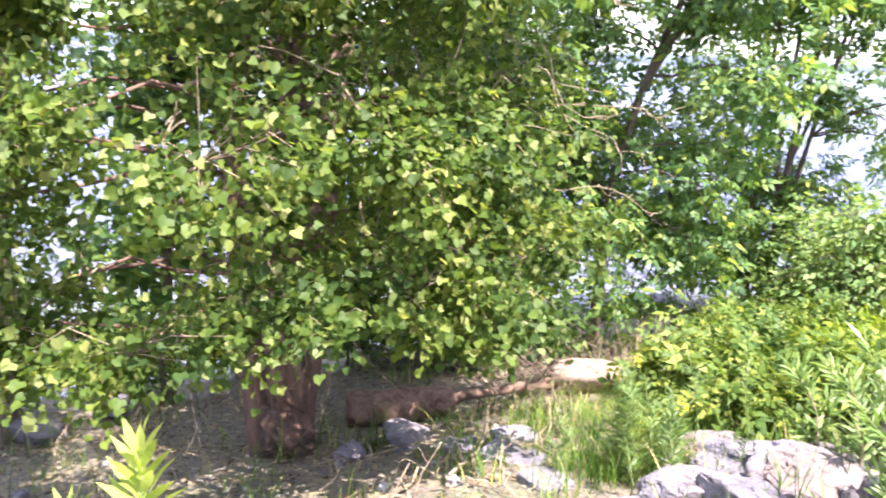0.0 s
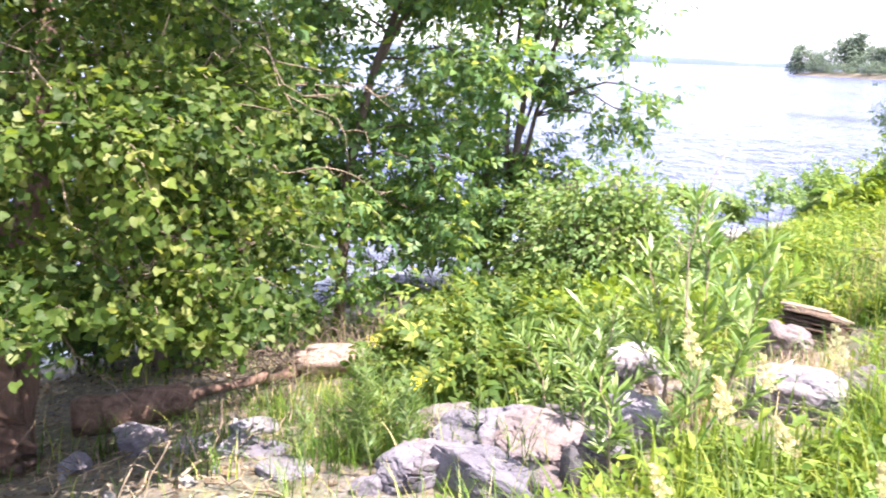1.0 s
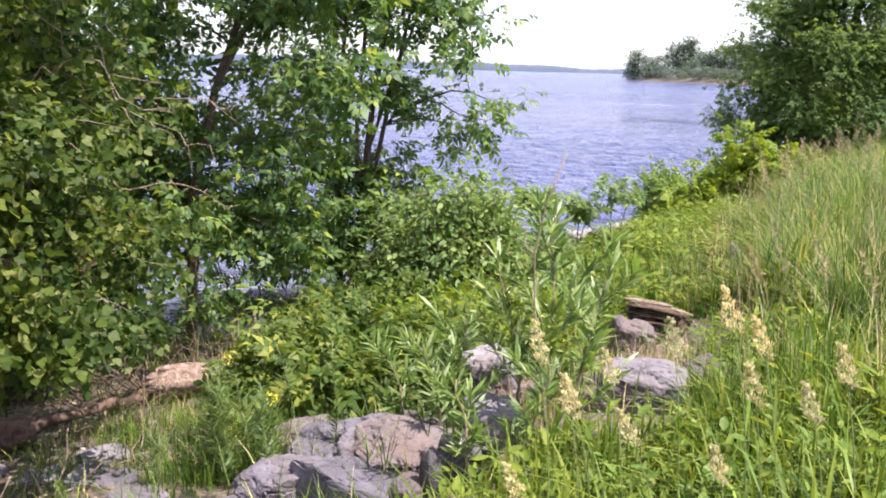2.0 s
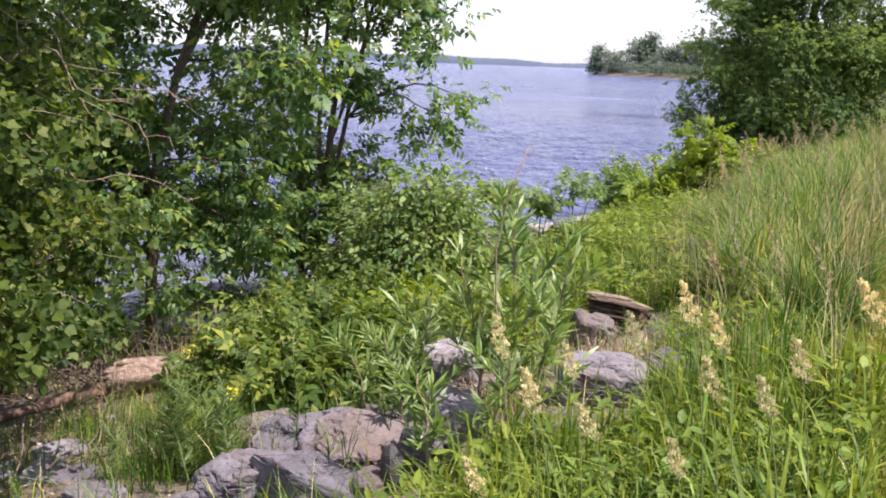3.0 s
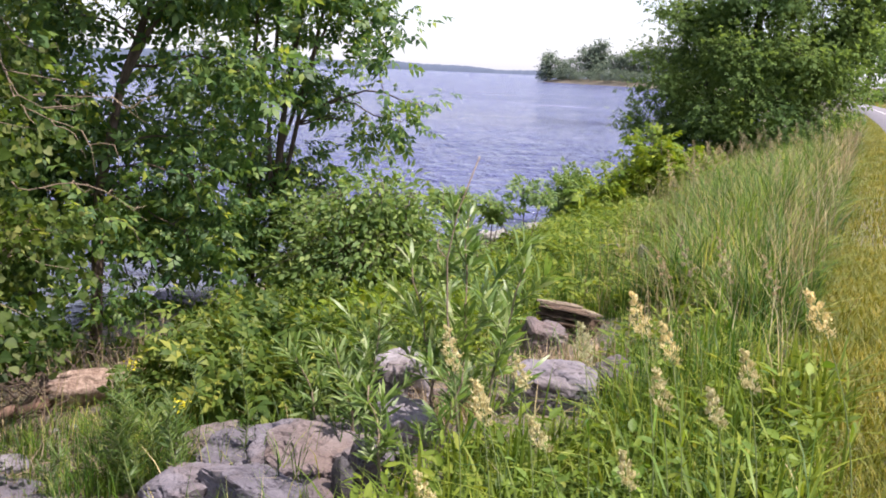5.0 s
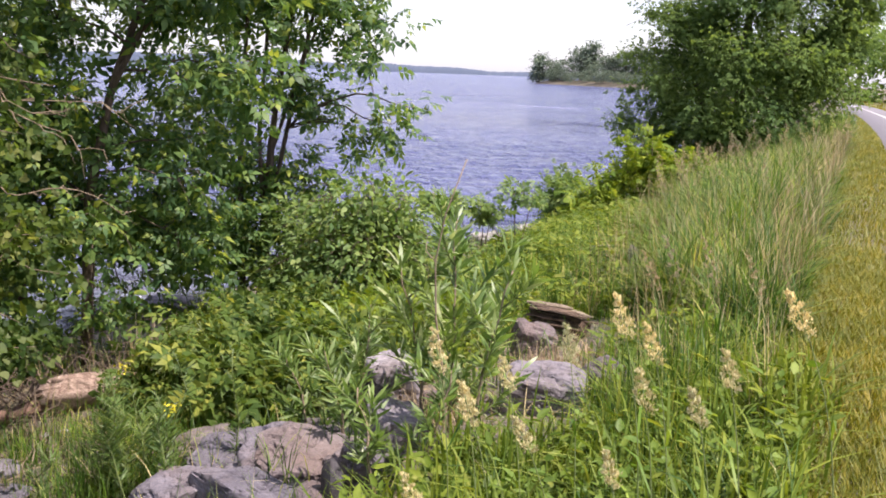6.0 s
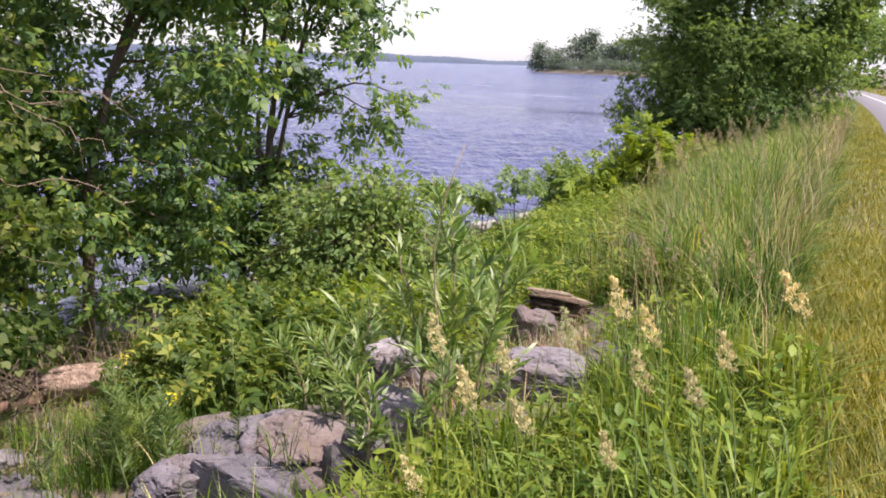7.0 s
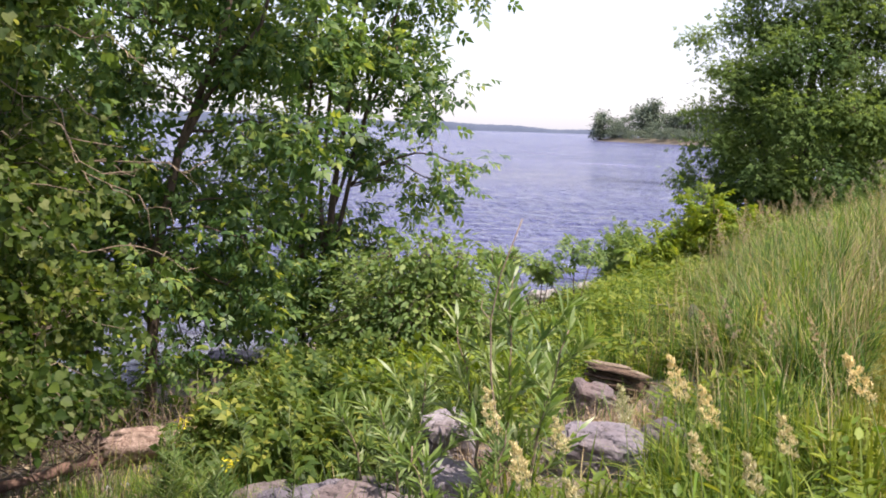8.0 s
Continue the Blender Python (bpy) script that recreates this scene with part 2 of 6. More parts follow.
M_HERB = leaf_mat("weed_leaf", [(0.0, (0.074, 0.122, 0.015)), (0.55, (0.129, 0.188, 0.025)), (0.9, (0.184, 0.235, 0.033)), (1.0, (0.221, 0.244, 0.048))], (1.6, 1.5, 0.7), 0.36, 0.55, 0.2)
M_BROAD = leaf_mat("broad_weed_leaf", [(0.0, (0.085, 0.15, 0.02)), (0.6, (0.14, 0.22, 0.035)), (1.0, (0.22, 0.29, 0.06))], (1.5, 1.5, 0.7), 0.4, 0.45, 0.3)
M_FEATHER = leaf_mat("feathery_leaf", [(0.0, (0.05, 0.10, 0.025)), (0.6, (0.09, 0.16, 0.035)), (1.0, (0.15, 0.20, 0.05))], (1.6, 1.5, 0.8), 0.35, 0.5)
M_STRAW = leaf_mat("dry_straw", [(0.0, (0.20, 0.15, 0.08)), (0.6, (0.36, 0.29, 0.16)), (1.0, (0.52, 0.45, 0.29))], (1.2, 1.1, 0.9), 0.15, 0.7, 0.2)
M_PLUME = leaf_mat("seed_head", [(0.0, (0.42, 0.36, 0.17)), (0.6, (0.60, 0.54, 0.30)), (1.0, (0.76, 0.71, 0.49))], (1.2, 1.15, 0.9), 0.3, 0.6, 0.3)
M_RIPE = leaf_mat("ripe_seed_head", [(0.0, (0.27, 0.19, 0.12)), (0.6, (0.40, 0.30, 0.20)), (1.0, (0.55, 0.45, 0.32))], (1.2, 1.1, 0.9), 0.25, 0.6, 0.3)
M_SPROUT = leaf_mat("sprout_leaf", [(0.0, (0.20, 0.29, 0.045)), (0.6, (0.30, 0.38, 0.09)), (1.0, (0.42, 0.48, 0.17))], (1.4, 1.4, 0.7), 0.35, 0.5, 0.3)
M_LITTER = leaf_mat("dead_leaf", [(0.0, (0.05, 0.036, 0.026)), (0.5, (0.13, 0.095, 0.065)), (0.85, (0.24, 0.19, 0.135)), (1.0, (0.40, 0.35, 0.28))], (1.1, 1.0, 0.9), 0.08, 0.8, 0.2)
M_FLOWER = leaf_mat("yellow_petal", [(0.0, (0.70, 0.60, 0.02)), (1.0, (0.85, 0.78, 0.05))], (1.1, 1.1, 0.6), 0.3, 0.5)
M_BARK = bark_mat("cottonwood_bark", (0.045, 0.026, 0.02), (0.235, 0.14, 0.107), 10, 0.2, 0.05)
M_STEM = bark_mat("grey_bark", (0.050, 0.036, 0.029), (0.175, 0.128, 0.102), 30, 0.2, 0.01)
M_TWIG = bark_mat("pale_twig", (0.11, 0.08, 0.055), (0.36, 0.29, 0.21), 60, 0.4, 0.003)
M_GREENSTEM = plain_mat("green_stem", (0.08, 0.12, 0.03), (0.17, 0.2, 0.07), 60, 0.6, 0.2, 0.002)
M_LOG = bark_mat("driftwood_bark", (0.055, 0.031, 0.024), (0.26, 0.165, 0.124), 12, 0.9, 0.04)
M_BARE = bark_mat("bare_driftwood", (0.17, 0.105, 0.08), (0.60, 0.47, 0.40), 22, 1.6, 0.05)
M_OLDWOOD = bark_mat("weathered_wood", (0.022, 0.013, 0.010), (0.22, 0.15, 0.105), 26, 3.0, 0.03)
M_OLDTOP = bark_mat("sunbleached_wood", (0.06, 0.042, 0.03), (0.40, 0.33, 0.25), 30, 3.0, 0.02)
M_ROCK = rock_mat("grey_rock", (0.132, 0.122, 0.148), (0.128, 0.099, 0.096), (0.224, 0.209, 0.240))
M_ROCKRED = rock_mat("brown_rock", (0.128, 0.107, 0.115), (0.128, 0.094, 0.086), (0.195, 0.169, 0.178))
M_ROCKDARK = rock_mat("dark_rock", (0.045, 0.042, 0.052), (0.05, 0.04, 0.038), (0.085, 0.08, 0.09))
M_ROCKLILAC = rock_mat("lilac_grey_rock", (0.175, 0.162, 0.19), (0.155, 0.13, 0.128), (0.265, 0.25, 0.28))
M_ROCKPALE = rock_mat("pale_rock", (0.265, 0.254, 0.250), (0.218, 0.187, 0.156), (0.359, 0.343, 0.335))
M_GROUND = ground_mat()
M_WATER = water_mat()
M_ASPHALT = plain_mat("path_asphalt", (0.105, 0.096, 0.11), (0.18, 0.166, 0.182), 90, 0.85, 0.3, 0.004)
M_PAINT = plain_mat("white_paint", (0.30, 0.29, 0.29), (0.62, 0.61, 0.59), 30, 0.6, 0.2, 0.002)
# the blue of the distant air is put into this colour
M_HAZEHILL = plain_mat("haze_blue_woods", (0.05, 0.068, 0.105), (0.075, 0.095, 0.14), 0.05, 0.95, 0.1, 0.5)
M_FARWALL = plain_mat("pale_concrete", (0.16, 0.18, 0.23), (0.2, 0.22, 0.27), 0.3, 0.9, 0.1, 0.05)

# ---- building tools ----
def fast_mesh(name, verts, tris, smooth=False):
    """A mesh from arrays of vertices and triangles."""
    me = bpy.data.meshes.new(name)
    v, f = np.asarray(verts, np.float32), np.asarray(tris, np.int32)
    me.vertices.add(len(v))
    me.vertices.foreach_set("co", v.ravel())
    me.loops.add(f.size)
    me.loops.foreach_set("vertex_index", f.ravel())
    me.polygons.add(len(f))
    me.polygons.foreach_set("loop_start", np.arange(0, f.size, 3, dtype=np.int32))
    if smooth:
        me.polygons.foreach_set("use_smooth", np.ones(len(f), dtype=bool))
    me.update(calc_edges=True)
    return me


def part(name, me, material, parent=None, label="", kind=""):
    """One mesh object under a thing or a part."""
    ob = new(name, me)
    if not me.materials:
        me.materials.append(material)
    if parent is not None:
        ob.parent = parent
        ob.matrix_parent_inverse = Matrix.Translation(-parent.location) if parent.parent is None else Matrix()
    return tagged(ob, label, "", "", kind)


def thing(name, at, label, category, group="", kind=""):
    ob = new(name)
    ob.empty_display_size = 0.1
    ob.location = at
    return tagged(ob, label, category, group, kind)


def unit(v):
    return v / np.maximum(np.linalg.norm(v, axis=-1, keepdims=True), 1e-9)


def strew(tv, tf, pos, axis, normal, size):
    """Copies of a small flat shape (along y, facing z) at places, along axes, facing normals: joined vertices and triangles."""
    a = unit(np.asarray(axis, float))
    nrm = np.asarray(normal, float)
    nrm = unit(nrm - (nrm * a).sum(-1, keepdims=True) * a)
    x = np.cross(a, nrm)
    size = np.broadcast_to(np.asarray(size, float), (len(pos),))
    t = np.asarray(tv, float)
    v = pos[:, None, :] + size[:, None, None] * (t[None, :, 0:1] * x[:, None, :] + t[None, :, 1:2] * a[:, None, :] + t[None, :, 2:3] * nrm[:, None, :])
    f = np.asarray(tf)[None] + (np.arange(len(pos)) * len(t))[:, None, None]
    return v.reshape(-1, 3), f.reshape(-1, 3)


def joined(pieces):
    vs, fs, k = [], [], 0
    for v, f in pieces:
        vs.append(np.asarray(v, float))
        fs.append(np.asarray(f) + k)
        k += len(v)
    return np.concatenate(vs), np.concatenate(fs)


def tube(points, radii, sides=6, rough=0.0, rs=None, ends=True, ribs=None):
    """A tapered round stem through points."""
    p = np.asarray(points, float)
    r = np.asarray(radii, float)
    d = unit(np.gradient(p, axis=0))
    ref = np.array([0.0, 0, 1]) if abs(d[0, 2]) < 0.9 else np.array([1.0, 0, 0])
    x = unit(np.cross(d, ref))
    y = np.cross(d, x)
    ang = np.arange(sides) * 2 * np.pi / sides
    rr = np.repeat(r[:, None], sides, 1)
    if rough:
        rr = rr * (1 + rough * (rs.rand(len(p), sides) - 0.5) * 2)
    if ribs is not None:  # root flares running up the stem
        rr = rr * (1 + np.asarray(ribs)[:, None] * (np.cos(5 * ang + 0.7) + 0.6 * np.cos(3 * ang + 2.0) + 0.4 * np.cos(9 * ang))[None])
    v = p[:, None] + rr[..., None] * (np.cos(ang)[None, :, None] * x[:, None] + np.sin(ang)[None, :, None] * y[:, None])
    v = np.concatenate([v.reshape(-1, 3), p[:1], p[-1:]])
    f = []
    for i in range(len(p) - 1):
        for j in range(sides):
            a, b = i * sides + j, i * sides + (j + 1) % sides
            f += [(a, b, b + sides), (a, b + sides, a + sides)]
    if not ends:
        return v[:-2], np.array(f)
    e, n = len(v) - 2, (len(p) - 1) * sides
    for j in range(sides):
        f += [(e, (j + 1) % sides, j), (e + 1, n + j, n + (j + 1) % sides)]
    return v, np.array(f)


def bow(a, b, n, sag, rs, wild=0.06):
    """A bent line from a to b: lifted in its middle by sag, and slightly crooked."""
    a, b = np.asarray(a, float), np.asarray(b, float)
    s = np.linspace(0, 1, n)[:, None]
    p = a + (b - a) * s
    p[:, 2:3] += sag * np.sin(np.pi * s)
    k = wild * np.linalg.norm(b - a)
    w = sum(rs.randn(1, 3) * c * np.sin(np.pi * m * s) for m, c in ((1, 0.9), (2, 0.8), (3, 0.5), (5, 0.25)))
    return p + k * w


# leaf shapes: along y, facing z
DELTA_V = [(0, 0, 0), (-0.34, 0.02, 0.05), (-0.55, 0.24, 0.07), (-0.44, 0.55, 0.03), (-0.18, 0.85, -0.03), (0, 1.0, -0.10), (0.18, 0.85, -0.03), (0.44, 0.55, 0.03), (0.55, 0.24, 0.07), (0.34, 0.02, 0.05), (0, 0.4, -0.02)]
DELTA_F = [(10, 1, 0), (10, 2, 1), (10, 3, 2), (10, 4, 3), (10, 5, 4), (10, 6, 5), (10, 7, 6), (10, 8, 7), (10, 9, 8), (10, 0, 9)]
LOBE_V = [(0, 0, 0), (-0.42, 0.08, 0.02), (-0.24, 0.3, 0.04), (-0.52, 0.62, -0.04), (-0.14, 0.58, 0.03), (0, 1.0, -0.1), (0.14, 0.58, 0.03), (0.52, 0.62, -0.04), (0.24, 0.3, 0.04), (0.42, 0.08, 0.02), (0, 0.35, -0.02)]
LOBE_F = DELTA_F
OVAL_V = [(0, 0, 0), (-0.24, 0.3, 0.05), (-0.22, 0.65, 0.03), (0, 1.0, -0.08), (0.22, 0.65, 0.03), (0.24, 0.3, 0.05), (0, 0.5, -0.03)]
OVAL_F = [(6, 1, 0), (6, 2, 1), (6, 3, 2), (6, 4, 3), (6, 5, 4), (6, 0, 5)]
LANCE_V = [(0, 0, 0), (-0.07, 0.3, 0.015), (0.07, 0.3, 0.015), (-0.06, 0.65, -0.02), (0.06, 0.65, -0.02), (0, 1.0, -0.12)]
LANCE_F = [(0, 2, 1), (1, 2, 4), (1, 4, 3), (3, 4, 5)]
# three leaflets on one stalk
ASH_V = [(x * 0.62 + ox, y * 0.62 + oy, z) if k == 0 else (x * c * 0.5 - y * s * 0.5 + ox, x * s * 0.5 + y * c * 0.5 + oy, z - 0.03) for k, ox, oy, c, s in
         ((0, 0, 0.42, 1, 0), (1, 0, 0.38, 0.45, 0.89), (1, 0, 0.38, 0.45, -0.89), (1, 0, 0.12, 0.4, 0.92), (1, 0, 0.12, 0.4, -0.92)) for x, y, z in
         ((0, 0, 0), (-0.25, 0.45, 0.05), (0, 1, -0.12), (0.25, 0.45, 0.05))]
ASH_F = [t for k in range(5) for t in ((4 * k, 4 * k + 3, 4 * k + 1), (4 * k + 1, 4 * k + 3, 4 * k + 2))]
LEAFLET_V = [(x * 0.62, y, z) for x, y, z in OVAL_V]
HEART_V = [(0, 0.10, 0), (-0.44, -0.02, 0.10), (-0.64, 0.42, 0.13), (-0.25, 0.64, 0.03), (0, 1.0, -0.14), (0.40, 0.74, 0.05), (0.54, 0.24, 0.08), (0.30, -0.04, 0.04)]
HEART_F = [(0, 2, 1), (0, 3, 2), (0, 4, 3), (0, 5, 4), (0, 6, 5), (0, 7, 6)]
TRIO_V = [(x * c - y * s + ox, x * s + y * c + oy, z) for ox, oy, c, s in ((0, 0.35, 0.65, 0), (0, 0.2, 0.36, 0.45), (0, 0.12, 0.36, -0.45)) for x, y, z in ((0, 0, 0), (-0.26, 0.45, 0.06), (0, 1.0, -0.12), (0.26, 0.45, 0.06))]
TRIO_F = ASH_F[:6]
DIAMOND_V = [(0, 0, 0), (-0.23, 0.45, 0.05), (0, 1.0, -0.06), (0.23, 0.45, 0.05)]
DIAMOND_F = [(0, 3, 1), (1, 3, 2)]
SHAPES = {"trio": (TRIO_V, TRIO_F), "heart": (HEART_V, HEART_F), "diamond": (DIAMOND_V, DIAMOND_F), "leaflet": (LEAFLET_V, OVAL_F), "delta": (DELTA_V, DELTA_F), "lobe": (LOBE_V, LOBE_F), "oval": (OVAL_V, OVAL_F), "lance": (LANCE_V, LANCE_F), "ash": (ASH_V, ASH_F)}
SUNWARD = np.array([0.40, 0.28, 0.8])


def in_blob(rs, n, c, r, hollow=0.5):
    d = unit(rs.randn(n, 3))
    return np.asarray(c) + d * (rs.rand(n, 1) ** hollow) * np.asarray(r)


def foliage(rs, blobs, roots, clusters, per, size, spread, droop=0.4, gap=-1.0, gapscale=0.9, lift=0.55, low=None, round_out=0.0, face=SUNWARD):
    """Twigs from the nearest root point to clusters in the blobs, and leaves round each twig. Gives twig tubes and leaf rows."""
    twigs, P, A, N, S = [], [], [], [], []
    roots = np.asarray(roots, float)
    mean = np.mean([np.prod(r) ** (1 / 3) for _, r in blobs])
    for (c, r) in blobs:
        pts = in_blob(rs, max(2, int(clusters * (np.prod(r) ** (1 / 3) / mean) ** 2)), c, r)
        for q in pts:
            if noise.noise(Vector(q * gapscale) + Vector((7.1, 3.3, 1.7))) < gap:
                continue
            floor = low(q) if callable(low) else low
            if floor is not None and q[2] < floor:
                q[2] = floor + 0.15 * rs.rand()
            d = np.linalg.norm(roots - q, axis=1)
            root = roots[np.argmin(d + 0.3 * (roots[:, 2] > q[2] + 0.3))]
            n = 4
            line = bow(root, q, n, 0.12 * np.linalg.norm(q - root), rs, 0.05)
            twigs.append(tube(line, np.linspace(0.006, 0.002, n) * (0.7 + 0.25 * min(np.linalg.norm(q - root), 2.5)), 3, ends=False))
            out = unit(q - root)
            k = max(2, int(per * (0.6 + 0.8 * rs.rand())))
            off = rs.randn(k, 3) * spread * [1, 1, 0.75]
            p = q + off - out * spread * rs.rand(k, 1)
            a = unit(off * 0.9 / spread + out * 0.7 + rs.randn(k, 3) * 0.5 + [0, 0, -droop])
            P.append(p), A.append(a)
            N.append(unit(rs.randn(k, 3) * lift + face + 0.3 * unit(off) + round_out * unit(q - np.asarray(c))))
            S.append(size * (0.5 + 0.8 * rs.rand(k)))
    return twigs, np.concatenate(P), np.concatenate(A), np.concatenate(N), np.concatenate(S)


def grow(name, at, label, category, stems, blobs, clusters, per, size, shape, leaf, bark, seed, spread=0.16, droop=0.4, gap=-1.0, gapscale=0.9, group="",
         singles=0, centre=None, lift=0.55, low=None, limbs=True, twig=None, round_out=0.0, brush=True, face=SUNWARD):
    """A tree or bush: stems given as rows of x, y, z, radius; limbs into each blob; twigs; leaves."""
    rs = np.random.RandomState(seed)
    t = thing(name, at, label, category, group)
    roots = []
    for s in stems:
        s = np.asarray(s, float)
        k = np.linspace(0, 1, len(s))
        fine = np.linspace(0, 1, 4 * len(s))
        line = np.stack([np.interp(fine, k, s[:, i]) for i in range(4)], 1)
        line[1:, :3] += rs.randn(len(line) - 1, 3) * 0.07 * line[1:, 3:4]
        big = s[0, 3] > 0.3
        part("trunk" if s[0, 3] > 0.05 else "stem", fast_mesh("trunk", *tube(line[:, :3], line[:, 3], 40 if big else 12 if s[0, 3] > 0.1 else 7, 0.025 if big else 0.08, rs,
                                                                             ribs=0.16 * np.clip(1.4 - (line[:, 2] - line[0, 2]), 0.15, 1) if big else None), smooth=True), bark, t)
        roots.append(line[len(line) // 4:, :3])
    stem_pts = np.concatenate(roots)
    all_roots = [stem_pts]
    if limbs:
        for (c, r) in blobs:
            c = np.asarray(c, float)
            d = np.linalg.norm((stem_pts - c) * [1, 1, 1.0], axis=1) + 0.8 * np.maximum(stem_pts[:, 2] - c[2], 0)
            a = stem_pts[np.argmin(d)]
            n = 7
            line = bow(a, c, n, 0.1 * np.linalg.norm(c - a), rs, 0.04)
            L = np.linalg.norm(c - a)
            part("limb", fast_mesh("limb", *tube(line, np.linspace(0.010 + 0.006 * L, 0.005, n), 6, 0.1, rs), smooth=True), bark, t)
            all_roots.append(line[2:])
    twigs, P, A, N, S = foliage(rs, blobs, np.concatenate(all_roots), clusters, per, size, spread, droop, gap, gapscale, lift, low, round_out, np.asarray(face))
    if brush:
        part("fine_branching", fast_mesh("fine_branching", *joined(twigs)), twig or bark, t, "", "stuff")
    tv, tf = SHAPES[shape]
    keep = np.ones(len(P), bool)
    if singles:
        near = np.argsort(np.linalg.norm(P - np.asarray(centre), axis=1))[:singles]
        keep[near] = False
        me = fast_mesh("leaf", tv, tf)
        me.materials.append(leaf)
        for i in near:
            a, n = A[i], N[i]
            n = unit(n - (n @ a) * a)
            x = np.cross(a, n)
            ob = part("leaf", me, leaf, t)
            m = Matrix(((x[0], a[0], n[0], P[i][0]), (x[1], a[1], n[1], P[i][1]), (x[2], a[2], n[2], P[i][2]), (0, 0, 0, 1)))
            ob.matrix_basis = m @ Matrix.Diagonal((S[i], S[i], S[i], 1))
    tv, tf = SHAPES["heart" if shape == "delta" else shape]
    part("crown", fast_mesh("crown", *strew(tv, tf, P[keep], A[keep], N[keep], S[keep])), leaf, t, "", "stuff")
    return t


def rock_mesh(seed, size, cuts=14, rough=0.035, detail=4, flat=0.0, block=False):
    """An angular fractured stone: a ball (or a rounded block) cut by planes, with broken ledges and a rough face."""
    rs = np.random.RandomState(seed)
    bm = bmesh.new()
    bmesh.ops.create_icosphere(bm, subdivisions=detail, radius=1.0)
    normals = unit(rs.randn(cuts, 3) * [1, 1, 0.8])
    depth = 0.52 + 0.38 * rs.rand(cuts)
    if flat:  # a level top
        normals[0], depth[0] = unit(np.array([0.05, -0.08, 1.0])), flat
        normals[1:, 2] *= 0.35
        normals = unit(normals)
    chips = unit(rs.randn(26, 3))
    chip_depth = 0.80 + 0.14 * rs.rand(26)
    grain = unit(rs.randn(3) * [1, 1, 0.4])
    off = Vector(rs.rand(3) * 20)
    for v in bm.verts:
        d = np.array(v.co)
        k = normals @ d
        reach = min(np.min(np.where(k > 0.05, depth / np.maximum(k, 0.05), 9)), 1.1)
        if block:
            reach = 0.80 / np.sum(np.abs(d) ** 9) ** (1 / 9)
        k = chips @ d
        reach = min(reach, np.min(np.where(k > 0.3, chip_depth * (1.24 if block else 1.0) / np.maximum(k, 0.3), 9)))
        q = Vector(d * reach)
        bed = q.dot(Vector(grain)) * 5.5 + noise.noise(q * 1.5 + off) * 1.2
        ledge = abs((bed % 1.0) - 0.5) * 2
        h = noise.fractal(q * 2.4 + off, 0.85, 2.2, 6) * rough * 2.0 - 0.05 * max(0.0, 1 - ledge / 0.16) * (0.5 + noise.noise(q * 2 + off))
        dist, cell = noise.voronoi(q * 1.7 + off + Vector((0.2, 0.2, 0.2)) * noise.noise(q * 1.5 + off))
        h -= 0.13 * max(0.0, 1 - (dist[1] - dist[0]) / 0.06)
        h += noise.noise(q * 14 + off) * 0.010 + noise.noise(q * 30 + off) * 0.005
        q = q * (1 + h)
        v.co = (q.x * size[0], q.y * size[1], q.z * size[2])
    me = bpy.data.meshes.new("rock")
    bm.to_mesh(me)
    bm.free()
    return me

# ---- ground, water, path, distance ----
WATER = -2.0
SHORE_Y = [-3000, 5, 10, 13, 20, 26, 60, 120, 220, 330, 372, 425, 445, 520, 3000]
SHORE_X = [-9.9, -9.9, -9.5, -9.1, -7.2, -6.6, -6.5, -12, -35, -66, -84, -142, -140, -60, -60]


def shore(y):
    return np.interp(y, SHORE_Y, SHORE_X)


def path_x(y):
    return 0.66 - np.clip((np.asarray(y, float) - 26) / 33, 0, 9) ** 1.6 * 1.05


def land(x, y):
    """Height of the ground: level along the path, falling to the lake."""
    x, y = np.asarray(x, float), np.asarray(y, float)
    s = shore(y)
    run = np.minimum(np.minimum(0.0, path_x(y) - 0.75) - s, 10.0)
    u = 1 - np.clip((x - s) / run, 0, 1)
    z = -2.0 * u**0.9 - np.clip((s - x) * 0.3, 0, 2.5)
    near = np.clip(1 - np.hypot(x + 4, y - 8) / 40, 0, 1) * np.clip(-x / 1.2, 0, 1)
    return z + near * (0.035 * np.sin(2.1 * x + 1.3 * y) + 0.03 * np.sin(3.7 * y - 1.9 * x + 1) + 0.018 * np.sin(7.3 * x + 2.0) * np.sin(6.1 * y))


def lz(x, y):
    return float(land(x, y))


def grid_axis(fine_a, fine_b, step, far, extra=(), grow_by=1.22):
    v = list(np.arange(fine_a, fine_b, step)) + list(extra)
    g, k = fine_b, step
    while g < far:
        v.append(g)
        k *= grow_by
        g += k
    g, k = fine_a, step
    while g > -far:
        k *= grow_by
        g -= k
        v.append(g)
    v += [-far, far]
    return np.unique(np.round(v, 3))


gx = grid_axis(-12.0, 3.0, 0.15, 3500, np.arange(-170, -20, 6.0))
gy = grid_axis(-1.0, 26.0, 0.18, 3500, np.arange(300, 470, 7.0))
X, Y = np.meshgrid(gx, gy, indexing="ij")
gv = np.stack([X, Y, land(X, Y)], -1).reshape(-1, 3)
ii, jj = np.meshgrid(np.arange(len(gx) - 1), np.arange(len(gy) - 1), indexing="ij")
a = (ii * len(gy) + jj).ravel()
gf = np.concatenate([np.stack([a, a + len(gy), a + len(gy) + 1], 1), np.stack([a, a + len(gy) + 1, a + 1], 1)])
ground = part("ground", fast_mesh("ground", gv, gf, True), M_GROUND)
tagged(ground, "sloping lake bank of dark soil, litter and pebbles", "ground", "", "structure")

